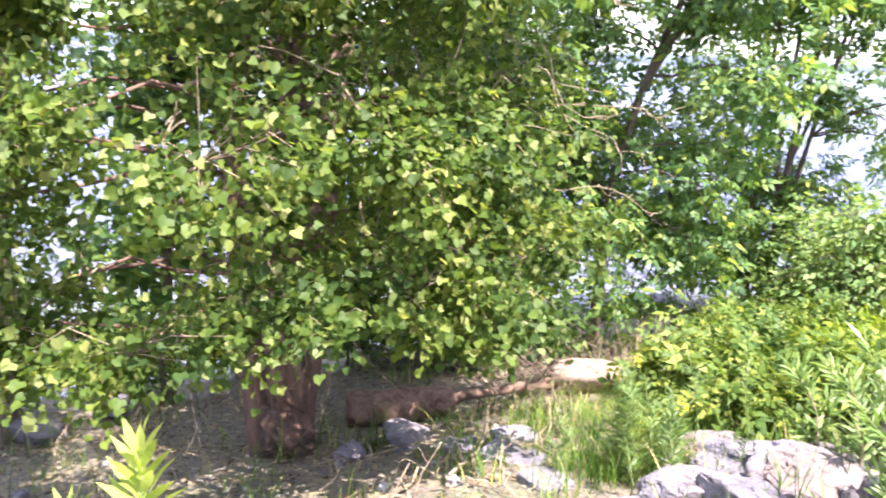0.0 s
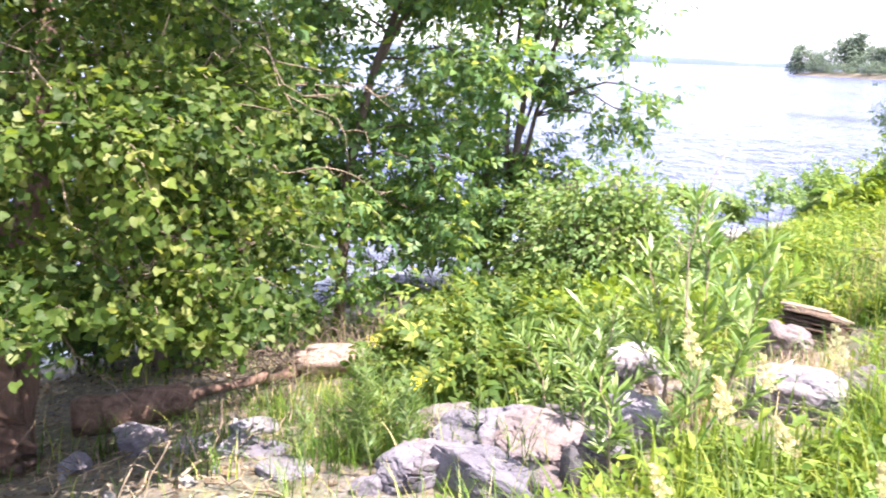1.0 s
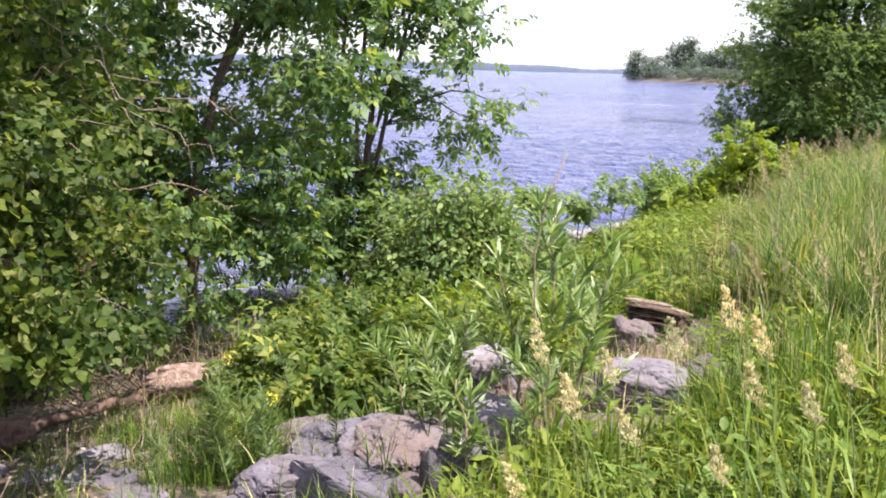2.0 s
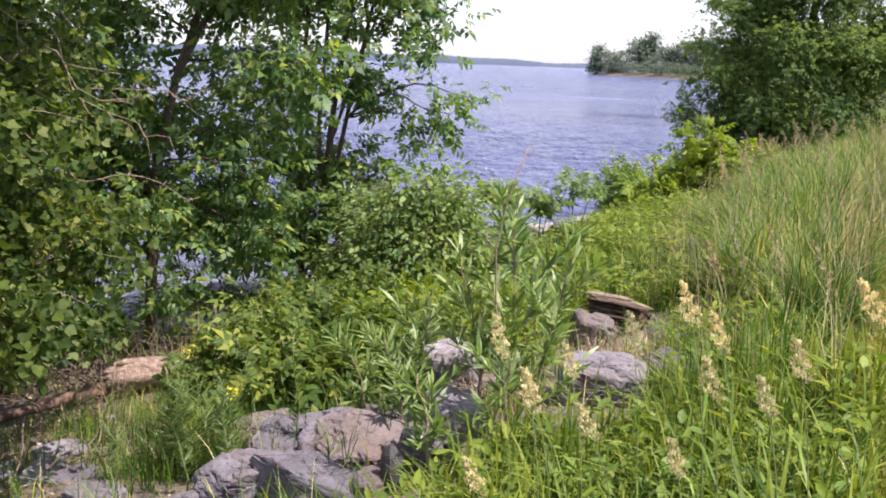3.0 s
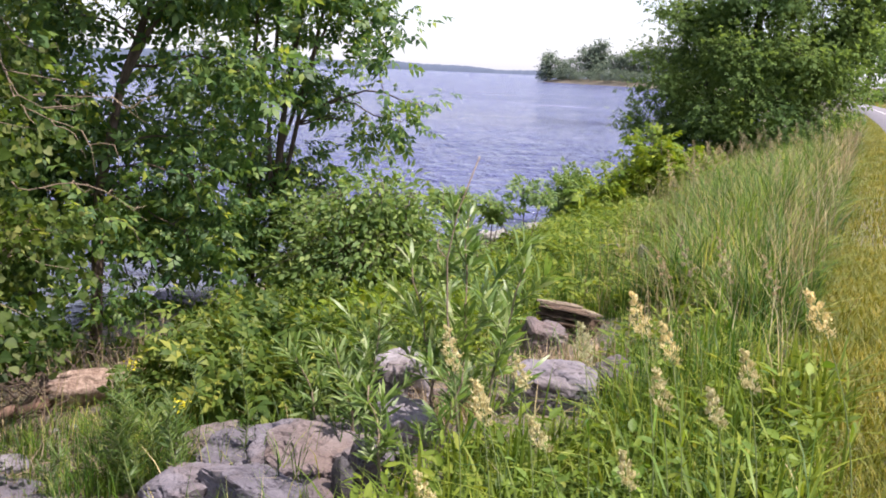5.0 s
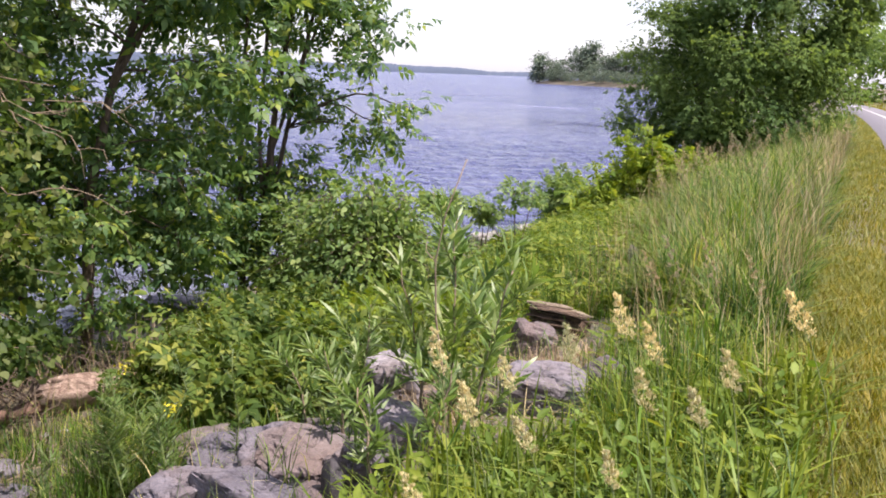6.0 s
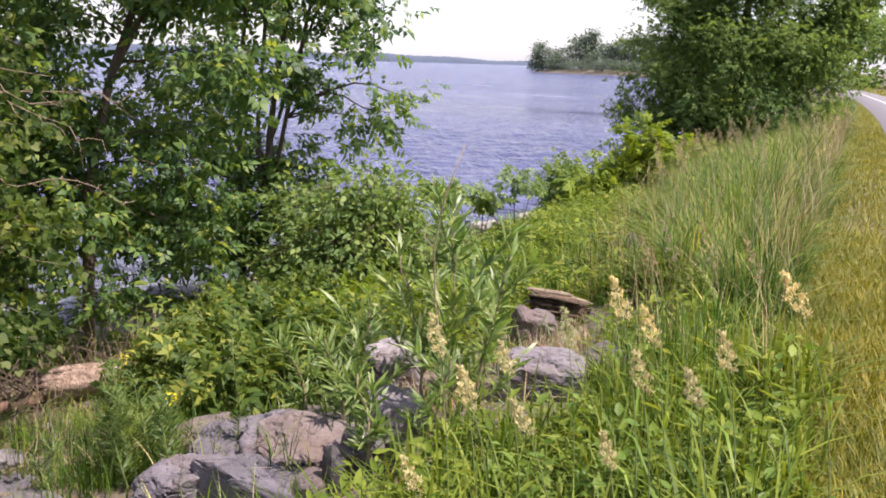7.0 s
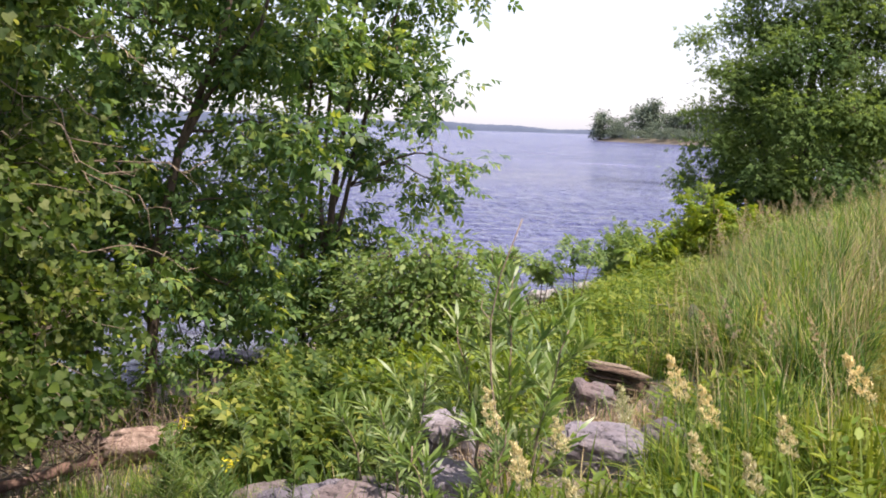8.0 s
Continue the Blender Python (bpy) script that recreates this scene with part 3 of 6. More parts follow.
def wave_height(x, y):
    """Short wind waves coming in from the open lake; calmer far out, where they are too fine to build."""
    rs = np.random.RandomState(14)
    z = np.zeros_like(x)
    for k in range(30):
        size = 0.6 * 2.8 ** rs.rand()
        a = radians(114 + 20 * rs.randn())
        f = 2 * math.pi / size
        bend = 0.6 * np.sin(0.21 * x + 0.37 * y + 6 * rs.rand())
        s = np.sin(f * (x * math.cos(a) + y * math.sin(a)) + bend + 6.3 * rs.rand())
        z += 0.0062 * size * (1 - 2 * np.abs(s * 0.5 + 0.5) ** 0.7 + 0.3)
    return z * np.clip(1 - (np.hypot(x, y) - 20) / 62, 0, 1)


wx = grid_axis(-40.0, -5.0, 0.22, 3500, (), 1.13)
wx = np.append(wx[wx < -5.0], [-4.0, 0.0])
wy = grid_axis(-2.0, 60.0, 0.24, 3500, (), 1.13)
X, Y = np.meshgrid(wx, wy, indexing="ij")
wv = np.stack([X, Y, WATER + wave_height(X, Y)], -1).reshape(-1, 3)
ii, jj = np.meshgrid(np.arange(len(wx) - 1), np.arange(len(wy) - 1), indexing="ij")
a = (ii * len(wy) + jj).ravel()
wf = np.concatenate([np.stack([a, a + len(wy), a + len(wy) + 1], 1), np.stack([a, a + len(wy) + 1, a + 1], 1)])
water = part("water", fast_mesh("water", wv, wf, True), M_WATER)
tagged(water, "wind-rippled blue-grey lake reaching to the far shore", "lake", "", "structure")


def strip(name, ys, left, right, z, thick, material, label, category, sides=True):
    """A flat ribbon along the path with real thickness."""
    ys = np.asarray(ys, float)
    x0, x1 = path_x(ys) + left, path_x(ys) + right
    rows = []
    for xx, zz in ((x0 - 0.04, z - thick), (x0, z), (x1, z), (x1 + 0.04, z - thick)):
        rows.append(np.stack([xx, ys, np.full(len(ys), zz)], 1))
    v = np.concatenate(rows)
    n, f = len(ys), []
    for k in range(3):
        for i in range(n - 1):
            p0 = k * n + i
            f += [(p0, p0 + n, p0 + n + 1), (p0, p0 + n + 1, p0 + 1)]
    ob = part(name, fast_mesh(name, v, f), material)
    return tagged(ob, label, category, "", "structure")


strip("path", np.arange(-30, 160, 1.5), 0.0, 2.8, 0.03, 0.06, M_ASPHALT, "narrow grey asphalt shore path with a painted line", "path")
strip("trim", np.arange(-30, 160, 1.5), 1.5, 1.56, 0.036, 0.004, M_PAINT, "worn white line painted along the asphalt path", "road marking")


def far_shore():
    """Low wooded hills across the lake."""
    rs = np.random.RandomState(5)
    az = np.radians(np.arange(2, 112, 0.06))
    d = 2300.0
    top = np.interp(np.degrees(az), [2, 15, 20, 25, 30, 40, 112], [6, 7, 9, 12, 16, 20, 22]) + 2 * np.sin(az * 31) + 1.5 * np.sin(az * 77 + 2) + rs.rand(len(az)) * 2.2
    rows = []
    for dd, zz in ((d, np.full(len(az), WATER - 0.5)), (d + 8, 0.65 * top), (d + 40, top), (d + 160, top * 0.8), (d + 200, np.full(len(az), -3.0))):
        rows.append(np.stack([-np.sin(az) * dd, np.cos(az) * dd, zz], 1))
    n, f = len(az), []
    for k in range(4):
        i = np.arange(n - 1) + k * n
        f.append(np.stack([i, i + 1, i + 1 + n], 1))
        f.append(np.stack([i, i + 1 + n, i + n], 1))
    ob = part("backdrop", fast_mesh("backdrop", np.concatenate(rows), np.concatenate(f)), M_HAZEHILL)
    tagged(ob, "low wooded hills across the lake, haze put into their blue colour", "far shore", "", "structure")


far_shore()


def far_block():
    """A small pale tower on the far shore: two slabs with window bands."""
    a = radians(27.9)
    c = Vector((-math.sin(a) * 2280, math.cos(a) * 2280, 0))
    t = thing("tower_block", (c.x, c.y, -1), "pale distant tower block on the far shore", "building")
    for dx, w, h in ((-5, 7, 30), (4, 8, 33)):
        bm = bmesh.new()
        bmesh.ops.create_cube(bm, size=1.0, matrix=Matrix.Translation((c.x + dx, c.y, h / 2 - 1)) @ Matrix.Diagonal((w, 12, h, 1)))
        bmesh.ops.bevel(bm, geom=bm.edges[:], offset=0.4, segments=1, affect="EDGES")
        me = bpy.data.meshes.new("wall")
        bm.to_mesh(me)
        bm.free()
        part("wall", me, M_FARWALL, t)
        bm = bmesh.new()
        bmesh.ops.create_cube(bm, size=1.0, matrix=Matrix.Translation((c.x + dx, c.y, h + 0.3)) @ Matrix.Diagonal((w + 1, 13, 2, 1)))
        me = bpy.data.meshes.new("roof")
        bm.to_mesh(me)
        bm.free()
        part("roof", me, M_HAZEHILL, t)


far_block()

# ---- trees ----
def ring(cx, cy, cz, spots, r):
    return [((cx + dx, cy + dy, cz + dz), r) for dx, dy, dz in spots]


# the big cottonwood: three stems, foliage hanging to knee height on the bank's side
cw = []
for (x, y, z) in [(-4.55, 1.3, 0.15), (-4.35, 2.1, 0.05), (-4.45, 2.9, 0.25), (-4.4, 3.3, 0.2), (-4.75, 3.95, 0.3), (-5.5, 4.6, 0.4), (-5.9, 4.9, 0.2), (-5.7, 4.3, 0.7), (-5.1, 0.9, 0.2), (-5.9, 0.6, 0.1),
                  (-4.4, 1.6, 1.1), (-4.2, 2.6, 1.15), (-4.4, 3.3, 1.2), (-4.95, 3.85, 1.3), (-5.7, 4.5, 1.5), (-6.5, 4.8, 1.9), (-5.0, 0.8, 1.2), (-5.9, 0.3, 1.1),
                  (-4.4, 1.8, 2.1), (-4.4, 2.7, 2.2), (-4.8, 3.6, 2.3), (-5.7, 4.4, 2.5), (-5.2, 0.7, 2.2), (-6.3, 0.2, 2.1),
                  (-5.6, 2.2, 1.6), (-5.7, 3.8, 1.5), (-6.6, 4.9, 0.9), (-6.9, 1.2, 0.9), (-7.4, 3.2, 1.7), (-5.4, 2.7, 0.7), (-5.3, 2.6, 1.9)]:
    cw.append(((x, y, z), (0.70, 0.70, 0.50)))
for (x, y, z) in [(-5.45, 0.75, 1.6), (-5.6, 0.35, 0.75), (-5.9, 0.9, 2.6), (-5.7, 0.5, -0.1), (-6.6, -0.2, 0.9), (-5.5, 1.15, 2.0), (-6.2, 1.0, 2.1), (-5.95, 0.65, 1.4)]:
    cw.append(((x, y, z), (0.72, 0.72, 0.57)))
# upper crown out of view; several clumps added only to shade leaves below
for (x, y, z) in [(-4.9, 3.7, 2.9), (-5.3, 4.2, 3.4), (-5.8, 4.8, 3.7), (-5.0, 2.2, 3.2), (-5.2, 3.4, 3.4), (-6.0, 1.0, 3.3), (-6.3, 4.8, 3.5), (-7.2, 3.0, 3.3), (-5.8, 2.9, 4.6), (-6.8, 2.0, 4.6), (-6.6, 4.0, 4.7), (-6.2, 3.0, 5.8), (-3.8, 3.9, 4.7), (-4.4, 3.0, 4.4), (-4.1, 4.4, 3.8), (-4.6, 4.9, 4.2)]:
    cw.append(((x, y, z), (1.0, 1.0, 0.7)))
cottonwood = grow("cottonwood_tree", (-6.05, 2.9, lz(-6.05, 2.9)), "large multi-stemmed cottonwood with bright heart-shaped leaves hanging over the bank", "tree",
                  [[(-6.0, 2.94, -1.8, 0.36), (-6.0, 2.94, -1.5, 0.275), (-6.02, 2.94, -1.2, 0.205), (-6.05, 2.94, -0.9, 0.150), (-6.1, 2.94, -0.5, 0.125), (-6.13, 2.97, 0.2, 0.115), (-6.2, 3.05, 1.5, 0.11), (-6.3, 3.1, 3.2, 0.13), (-6.35, 3.1, 5.6, 0.05)],
                   [(-6.15, 3.05, -1.4, 0.15), (-6.4, 3.3, -0.5, 0.13), (-6.8, 3.7, 0.7, 0.11), (-7.0, 4.0, 2.2, 0.09), (-6.9, 4.2, 4.4, 0.04)],
                   [(-6.15, 2.88, -1.4, 0.15), (-6.5, 2.85, -0.4, 0.12), (-7.0, 2.95, 0.8, 0.10), (-7.2, 3.15, 2.2, 0.08), (-7.2, 2.8, 4.4, 0.04)]],
                  cw, 92, 45, 0.051, "delta", M_COTTON, M_BARK, 11, spread=0.10, droop=0.9, gap=0.07, gapscale=2.3, lift=0.85, face=(0.65, -0.3, 0.6), singles=280, centre=(-3.6, 3.1, 0.3), low=lambda q: float(np.interp(q[1], [0.5, 1.5, 1.9, 2.5, 2.9, 3.6, 4.4, 5.0], [-0.3, -0.1, 0.3, 0.28, 0.05, -0.05, 0.0, 0.2])), twig=M_TWIG)



def bare_branches(tree, rows, seed):
    """Pale leafless hanging branches under a tree's crown: each from one place to another, forked."""
    rs = np.random.RandomState(seed)
    for a, b in rows:
        a, b = np.array(a, float), np.array(b, float)
        line = bow(a, b, 12, 0.0, rs, 0.075)
        br = part("bare_branch", fast_mesh("bare_branch", *tube(line, np.linspace(0.006, 0.0016, 12), 6, 0.1, rs), smooth=True), M_TWIG, tree, "pale leafless branch")
        for k in (3, 5, 7, 9):
            q = line[k] + unit(b - a + rs.randn(3) * 0.4 * np.linalg.norm(b - a)) * 0.25 * np.linalg.norm(b - a) * (0.4 + rs.rand())
            part("side_twig", fast_mesh("side_twig", *tube(bow(line[k], q, 6, 0.0, rs, 0.12), np.linspace(0.004, 0.0012, 6), 5), smooth=True), M_TWIG, br)


bare_branches(cottonwood, [((-5.2, 1.9, 0.9), (-4.75, 1.75, -0.75)), ((-5.3, 2.5, 0.7), (-4.75, 2.35, -0.6)), ((-5.1, 2.5, 0.2), (-4.55, 3.0, -0.45)), ((-5.0, 3.4, 0.5), (-4.2, 3.4, -0.25)), ((-5.2, 3.0, 1.6), (-4.1, 3.3, 1.25)),
                           ((-5.0, 3.6, 2.0), (-3.95, 4.0, 1.35)), ((-5.2, 2.2, 1.6), (-4.1, 2.2, 1.45)), ((-5.0, 1.6, 1.2), (-4.1, 1.35, 1.3)), ((-4.9, 4.2, 1.6), (-4.15, 4.3, 0.9)), ((-5.0, 4.3, 1.3), (-4.1, 4.7, 1.2)),
                           ((-4.9, 2.8, 0.9), (-3.9, 2.7, 0.55)), ((-5.4, 1.4, 0.4), (-4.8, 1.0, -0.6)), ((-4.95, 4.4, 0.8), (-4.3, 4.9, 0.65)), ((-4.8, 3.9, 2.2), (-4.0, 4.2, 1.9))], 12)

# slender trees at the water's edge
grow("maple_tree", (-6.98, 7.15, lz(-6.98, 7.15)), "slender young shore tree with a forked grey trunk and lobed leaves", "tree",
     [[(-6.98, 7.15, -1.6, 0.07), (-6.95, 7.2, 0.2, 0.05), (-6.75, 7.38, 1.4, 0.041), (-6.45, 7.7, 2.6, 0.03), (-6.3, 7.9, 4.2, 0.022)],
      [(-6.78, 7.36, 1.3, 0.035), (-6.5, 7.5, 1.9, 0.028), (-6.0, 7.7, 2.6, 0.02), (-5.8, 7.8, 3.4, 0.014)]],
     [((-7.2, 6.9, 1.2), (0.7, 0.7, 0.6)), ((-6.4, 7.7, 2.2), (0.8, 0.8, 0.6)), ((-5.7, 7.9, 1.5), (0.6, 0.6, 0.5)), ((-7.0, 7.0, 2.6), (0.9, 0.9, 0.6)), ((-6.1, 7.9, 3.3), (0.9, 0.9, 0.7)),
      ((-6.9, 7.3, 4.0), (0.9, 0.9, 0.7)), ((-6.0, 7.4, 0.5), (0.55, 0.55, 0.45)), ((-7.4, 6.9, 0.2), (0.7, 0.6, 0.5)), ((-6.6, 7.6, -0.4), (0.7, 0.7, 0.4)), ((-7.3, 7.5, 0.9), (0.7, 0.6, 0.5)), ((-6.2, 7.6, -0.1), (0.6, 0.6, 0.4)), ((-6.2, 8.0, 0.9), (0.6, 0.6, 0.4)),
      ((-6.3, 6.8, 0.1), (0.45, 0.45, 0.35)), ((-6.9, 7.6, -0.75), (0.6, 0.6, 0.35)), ((-6.5, 6.75, -0.75), (0.4, 0.4, 0.35)), ((-7.6, 8.0, 0.9), (0.8, 0.7, 0.5)), ((-7.7, 7.9, 0.0), (0.8, 0.7, 0.5)), ((-8.0, 7.5, 0.5), (0.7, 0.7, 0.6)), ((-7.1, 8.4, 0.2), (0.7, 0.7, 0.5)), 
      # the last clump, unseen overhead, is added to cast shade on this crown
      ((-7.6, 7.4, 2.0), (0.8, 0.8, 0.6)), ((-7.3, 7.9, 2.9), (0.9, 0.9, 0.6)), ((-6.6, 8.0, 2.9), (0.8, 0.8, 0.5)), ((-5.9, 8.3, 2.5), (0.7, 0.7, 0.5)), ((-5.2, 7.2, 4.4), (1.0, 1.0, 0.5))],
     27, 14, 0.2, "ash", M_MAPLE, M_STEM, 21, spread=0.15, droop=0.8, gap=-0.08, gapscale=1.9, lift=0.9)

grow("maple_tree", (-6.6, 9.4, lz(-6.6, 9.4)), "many-stemmed young shore tree with a branch reaching over the water", "tree",
     [[(-6.45, 9.45, -1.6, 0.075), (-6.42, 9.5, -0.2, 0.055), (-6.3, 9.55, 1.2, 0.034), (-6.1, 9.7, 2.6, 0.026), (-5.9, 9.8, 4.4, 0.02)],
      [(-6.42, 9.5, -0.3, 0.035), (-6.5, 9.5, 0.8, 0.026), (-6.45, 9.6, 2.0, 0.022), (-6.3, 9.6, 3.6, 0.016)],
      [(-6.42, 9.5, -0.1, 0.03), (-6.36, 9.55, 0.6, 0.024), (-6.05, 9.75, 1.7, 0.018), (-5.7, 9.9, 2.6, 0.012)],
      [(-6.65, 9.4, -1.55, 0.05), (-6.7, 9.4, 0.3, 0.034), (-6.68, 9.45, 1.4, 0.026), (-6.6, 9.5, 3.0, 0.02)],
      [(-6.42, 9.5, -0.4, 0.035), (-6.2, 9.65, 0.9, 0.026), (-5.9, 9.7, 2.2, 0.022), (-5.5, 9.8, 3.4, 0.014)]],
     [((-5.3, 9.8, 2.1), (0.75, 0.75, 0.7)), ((-5.9, 9.6, 2.5), (0.8, 0.8, 0.6)), ((-6.6, 9.4, 2.3), (0.8, 0.8, 0.6)), ((-5.5, 9.8, 3.3), (0.9, 0.9, 0.7)), ((-6.5, 9.5, 3.6), (1.0, 1.0, 0.8)), ((-5.9, 9.8, 4.5), (0.9, 0.9, 0.7)),
      ((-7.1, 9.0, 1.4), (0.75, 0.75, 0.55)), ((-7.2, 9.0, 0.5), (0.7, 0.7, 0.5)), ((-6.0, 9.8, 1.3), (0.5, 0.5, 0.4)), ((-5.7, 9.9, 1.0), (0.42, 0.5, 0.26)), ((-5.35, 10.0, 0.92), (0.36, 0.45, 0.22)), ((-5.0, 10.0, 1.0), (0.3, 0.4, 0.2)), ((-4.72, 10.0, 1.2), (0.2, 0.3, 0.18)),
      ((-7.0, 9.1, -0.1), (0.8, 0.7, 0.45)), ((-6.1, 9.3, -0.3), (0.6, 0.6, 0.45)), ((-5.9, 9.2, -0.9), (0.6, 0.6, 0.35)), ((-5.9, 9.7, 0.3), (0.4, 0.4, 0.35)), ((-7.3, 9.2, 0.9), (0.6, 0.6, 0.45)), ((-6.7, 9.7, 0.4), (0.5, 0.5, 0.4)), ((-6.6, 9.3, -0.7), (0.6, 0.6, 0.35))],
     27, 14, 0.2, "ash", M_MAPLE, M_STEM, 22, spread=0.14, droop=0.85, gap=-0.06, gapscale=2.0, lift=0.9)

for k, (x, y, h, s) in enumerate([(-7.75, 5.45, 4.2, 31), (-7.5, 5.75, 4.0, 32), (-7.9, 6.1, 4.3, 33), (-8.3, 4.3, 4.0, 34), (-8.4, 7.6, 3.6, 35), (-8.6, 3.0, 3.8, 36), (-8.3, 1.5, 3.6, 37), (-8.7, 5.9, 3.6, 38)]):
    z = lz(x, y)
    grow("young_tree", (x, y, z), "thin dark-stemmed young tree in the shade by the water", "tree",
         [[(x, y, z - 0.15, 0.075), (x + 0.05, y, z + 1.3, 0.06), (x + 0.1, y + 0.1, z + 2.6, 0.045), (x, y + 0.1, z + h, 0.02)]],
         [((x, y, z + 1.9), (0.7, 0.7, 0.55)), ((x + 0.3, y - 0.2, z + 2.6), (0.8, 0.8, 0.5)), ((x - 0.1, y + 0.2, z + 3.3), (0.9, 0.9, 0.6)), ((x + 0.1, y, z + h), (0.8, 0.8, 0.6)), ((x + 0.2, y + 0.3, z + 1.1), (0.7, 0.7, 0.5)), ((x - 0.1, y - 0.4, z + 1.5), (0.6, 0.6, 0.5))],
         26, 17, 0.14, "delta" if k % 2 else "ash", M_MAPLE, M_STEM, s, spread=0.17, droop=0.5, gap=-0.1, gapscale=1.3, group="young trees by the water")

# the dense tree further along the bank
grow("shore_tree", (-3.1, 26.5, lz(-3.1, 26.5)), "dense dark-green bushy tree on the bank beside the path", "tree",
     [[(-3.1, 26.5, -1.3, 0.2), (-3.1, 26.5, 0.5, 0.16), (-3.0, 26.6, 2.5, 0.12), (-2.9, 26.6, 5.2, 0.04)], [(-3.3, 26.4, -1.3, 0.14), (-3.8, 26.2, 0.6, 0.11), (-4.3, 26.2, 2.6, 0.05)],
      [(-2.9, 26.6, -1.3, 0.14), (-2.2, 26.8, 0.8, 0.1), (-1.6, 26.9, 3.0, 0.05)]],
     [((-4.9, 25.8, 0.2), (1.0, 1.2, 0.8)), ((-4.6, 25.6, 1.6), (1.1, 1.2, 0.9)), ((-4.3, 25.8, 3.0), (1.0, 1.2, 0.8)), ((-3.4, 25.2, 0.6), (1.2, 1.2, 0.9)), ((-3.2, 25.0, 2.0), (1.3, 1.2, 0.9)), ((-3.2, 25.4, 3.6), (1.2, 1.2, 0.9)),
      ((-2.0, 25.2, 0.9), (1.2, 1.2, 0.8)), ((-1.7, 25.4, 2.2), (1.2, 1.2, 0.9)), ((-1.9, 25.8, 3.7), (1.2, 1.2, 0.9)), ((-1.05, 25.9, 1.7), (0.85, 1.0, 0.8)), ((-0.9, 26.2, 3.0), (0.9, 1.0, 0.8)), ((-0.6, 26.4, 4.2), (0.8, 0.9, 0.6)), ((-0.5, 26.6, 5.4), (0.8, 0.9, 0.6)), ((-1.6, 26.4, 6.4), (0.8, 0.9, 0.6)), ((-2.6, 26.4, 4.9), (1.3, 1.3, 0.8)),
      ((-4.0, 26.6, 4.3), (0.9, 1.0, 0.7)), ((-3.0, 27.6, 2.2), (1.8, 1.5, 1.9)), ((-5.4, 25.5, -0.7), (0.6, 0.7, 0.6)), ((-4.2, 25.4, -0.4), (0.9, 0.8, 0.6)), ((-3.5, 25.0, -0.2), (1.0, 0.8, 0.6)), ((-2.4, 25.0, 0.1), (1.0, 0.8, 0.6)), ((-1.4, 25.4, 0.7), (0.8, 0.8, 0.6)),
      ((-5.5, 25.7, 2.3), (0.45, 0.5, 0.25)), ((-5.2, 25.9, 3.5), (0.55, 0.5, 0.28)), ((-4.9, 26.2, 4.6), (0.6, 0.5, 0.3)), ((-4.4, 26.4, 5.4), (0.6, 0.6, 0.4)), ((-3.4, 26.4, 5.8), (0.8, 0.8, 0.5)), ((-1.9, 26.4, 5.6), (1.0, 0.9, 0.6)),
      ((-1.4, 26.4, 4.6), (0.8, 0.9, 0.6)), ((-2.6, 26.4, 6.6), (0.9, 0.9, 0.6)), ((-5.75, 25.5, 0.6), (0.4, 0.5, 0.3)), ((-5.6, 25.6, 1.4), (0.4, 0.4, 0.25)), ((-0.5, 26.2, 1.5), (0.7, 0.8, 0.6)), ((-0.4, 26.3, 2.5), (0.7, 0.8, 0.6)), ((-0.3, 26.4, 3.6), (0.7, 0.8, 0.6)), ((-6.0, 25.6, 3.0), (0.35, 0.4, 0.2)), ((-5.7, 25.8, 4.2), (0.4, 0.4, 0.2))],
     60, 32, 0.165, "trio", M_OAK, M_STEM, 41, spread=0.22, droop=0.45, gap=-0.08, gapscale=1.2, lift=0.35, round_out=0.7)

# ---- bushes ----
def bush(name, x, y, label, h, r, n, per, size, shape, leaf, seed, spread=0.1, gap=-0.35, singles=0, centre=None, stems=6, group="", category="bush"):
    z = lz(x, y)
    rs = np.random.RandomState(seed)
    st, bl = [], []
    for k in range(stems):
        a = k * 2.4 + rs.rand()
        ex, ey = x + math.cos(a) * r * 0.7 * rs.rand(), y + math.sin(a) * r * 0.7 * rs.rand()
        hh = h * (0.6 + 0.45 * rs.rand())
        st.append([(x + 0.1 * math.cos(a), y + 0.1 * math.sin(a), z - 0.08, 0.014), ((x + ex) / 2, (y + ey) / 2, z + hh * 0.45, 0.010), (ex, ey, z + hh, 0.004)])
        bl.append(((ex, ey, z + hh * 0.8), (r * 0.5, r * 0.5, h * 0.26)))
        bl.append((((x + ex) / 2 + rs.randn() * r * 0.3, (y + ey) / 2 + rs.randn() * r * 0.3, z + h * 0.35), (r * 0.6, r * 0.6, h * 0.28)))
    return grow(name, (x, y, z), label, category, st, bl, n, per, size, shape, leaf, M_GREENSTEM if h < 1 else M_STEM, seed, spread=spread, droop=0.25, gap=gap, gapscale=2.0, lift=0.55,
                group=group, singles=singles, centre=centre, limbs=False, low=z + 0.05)


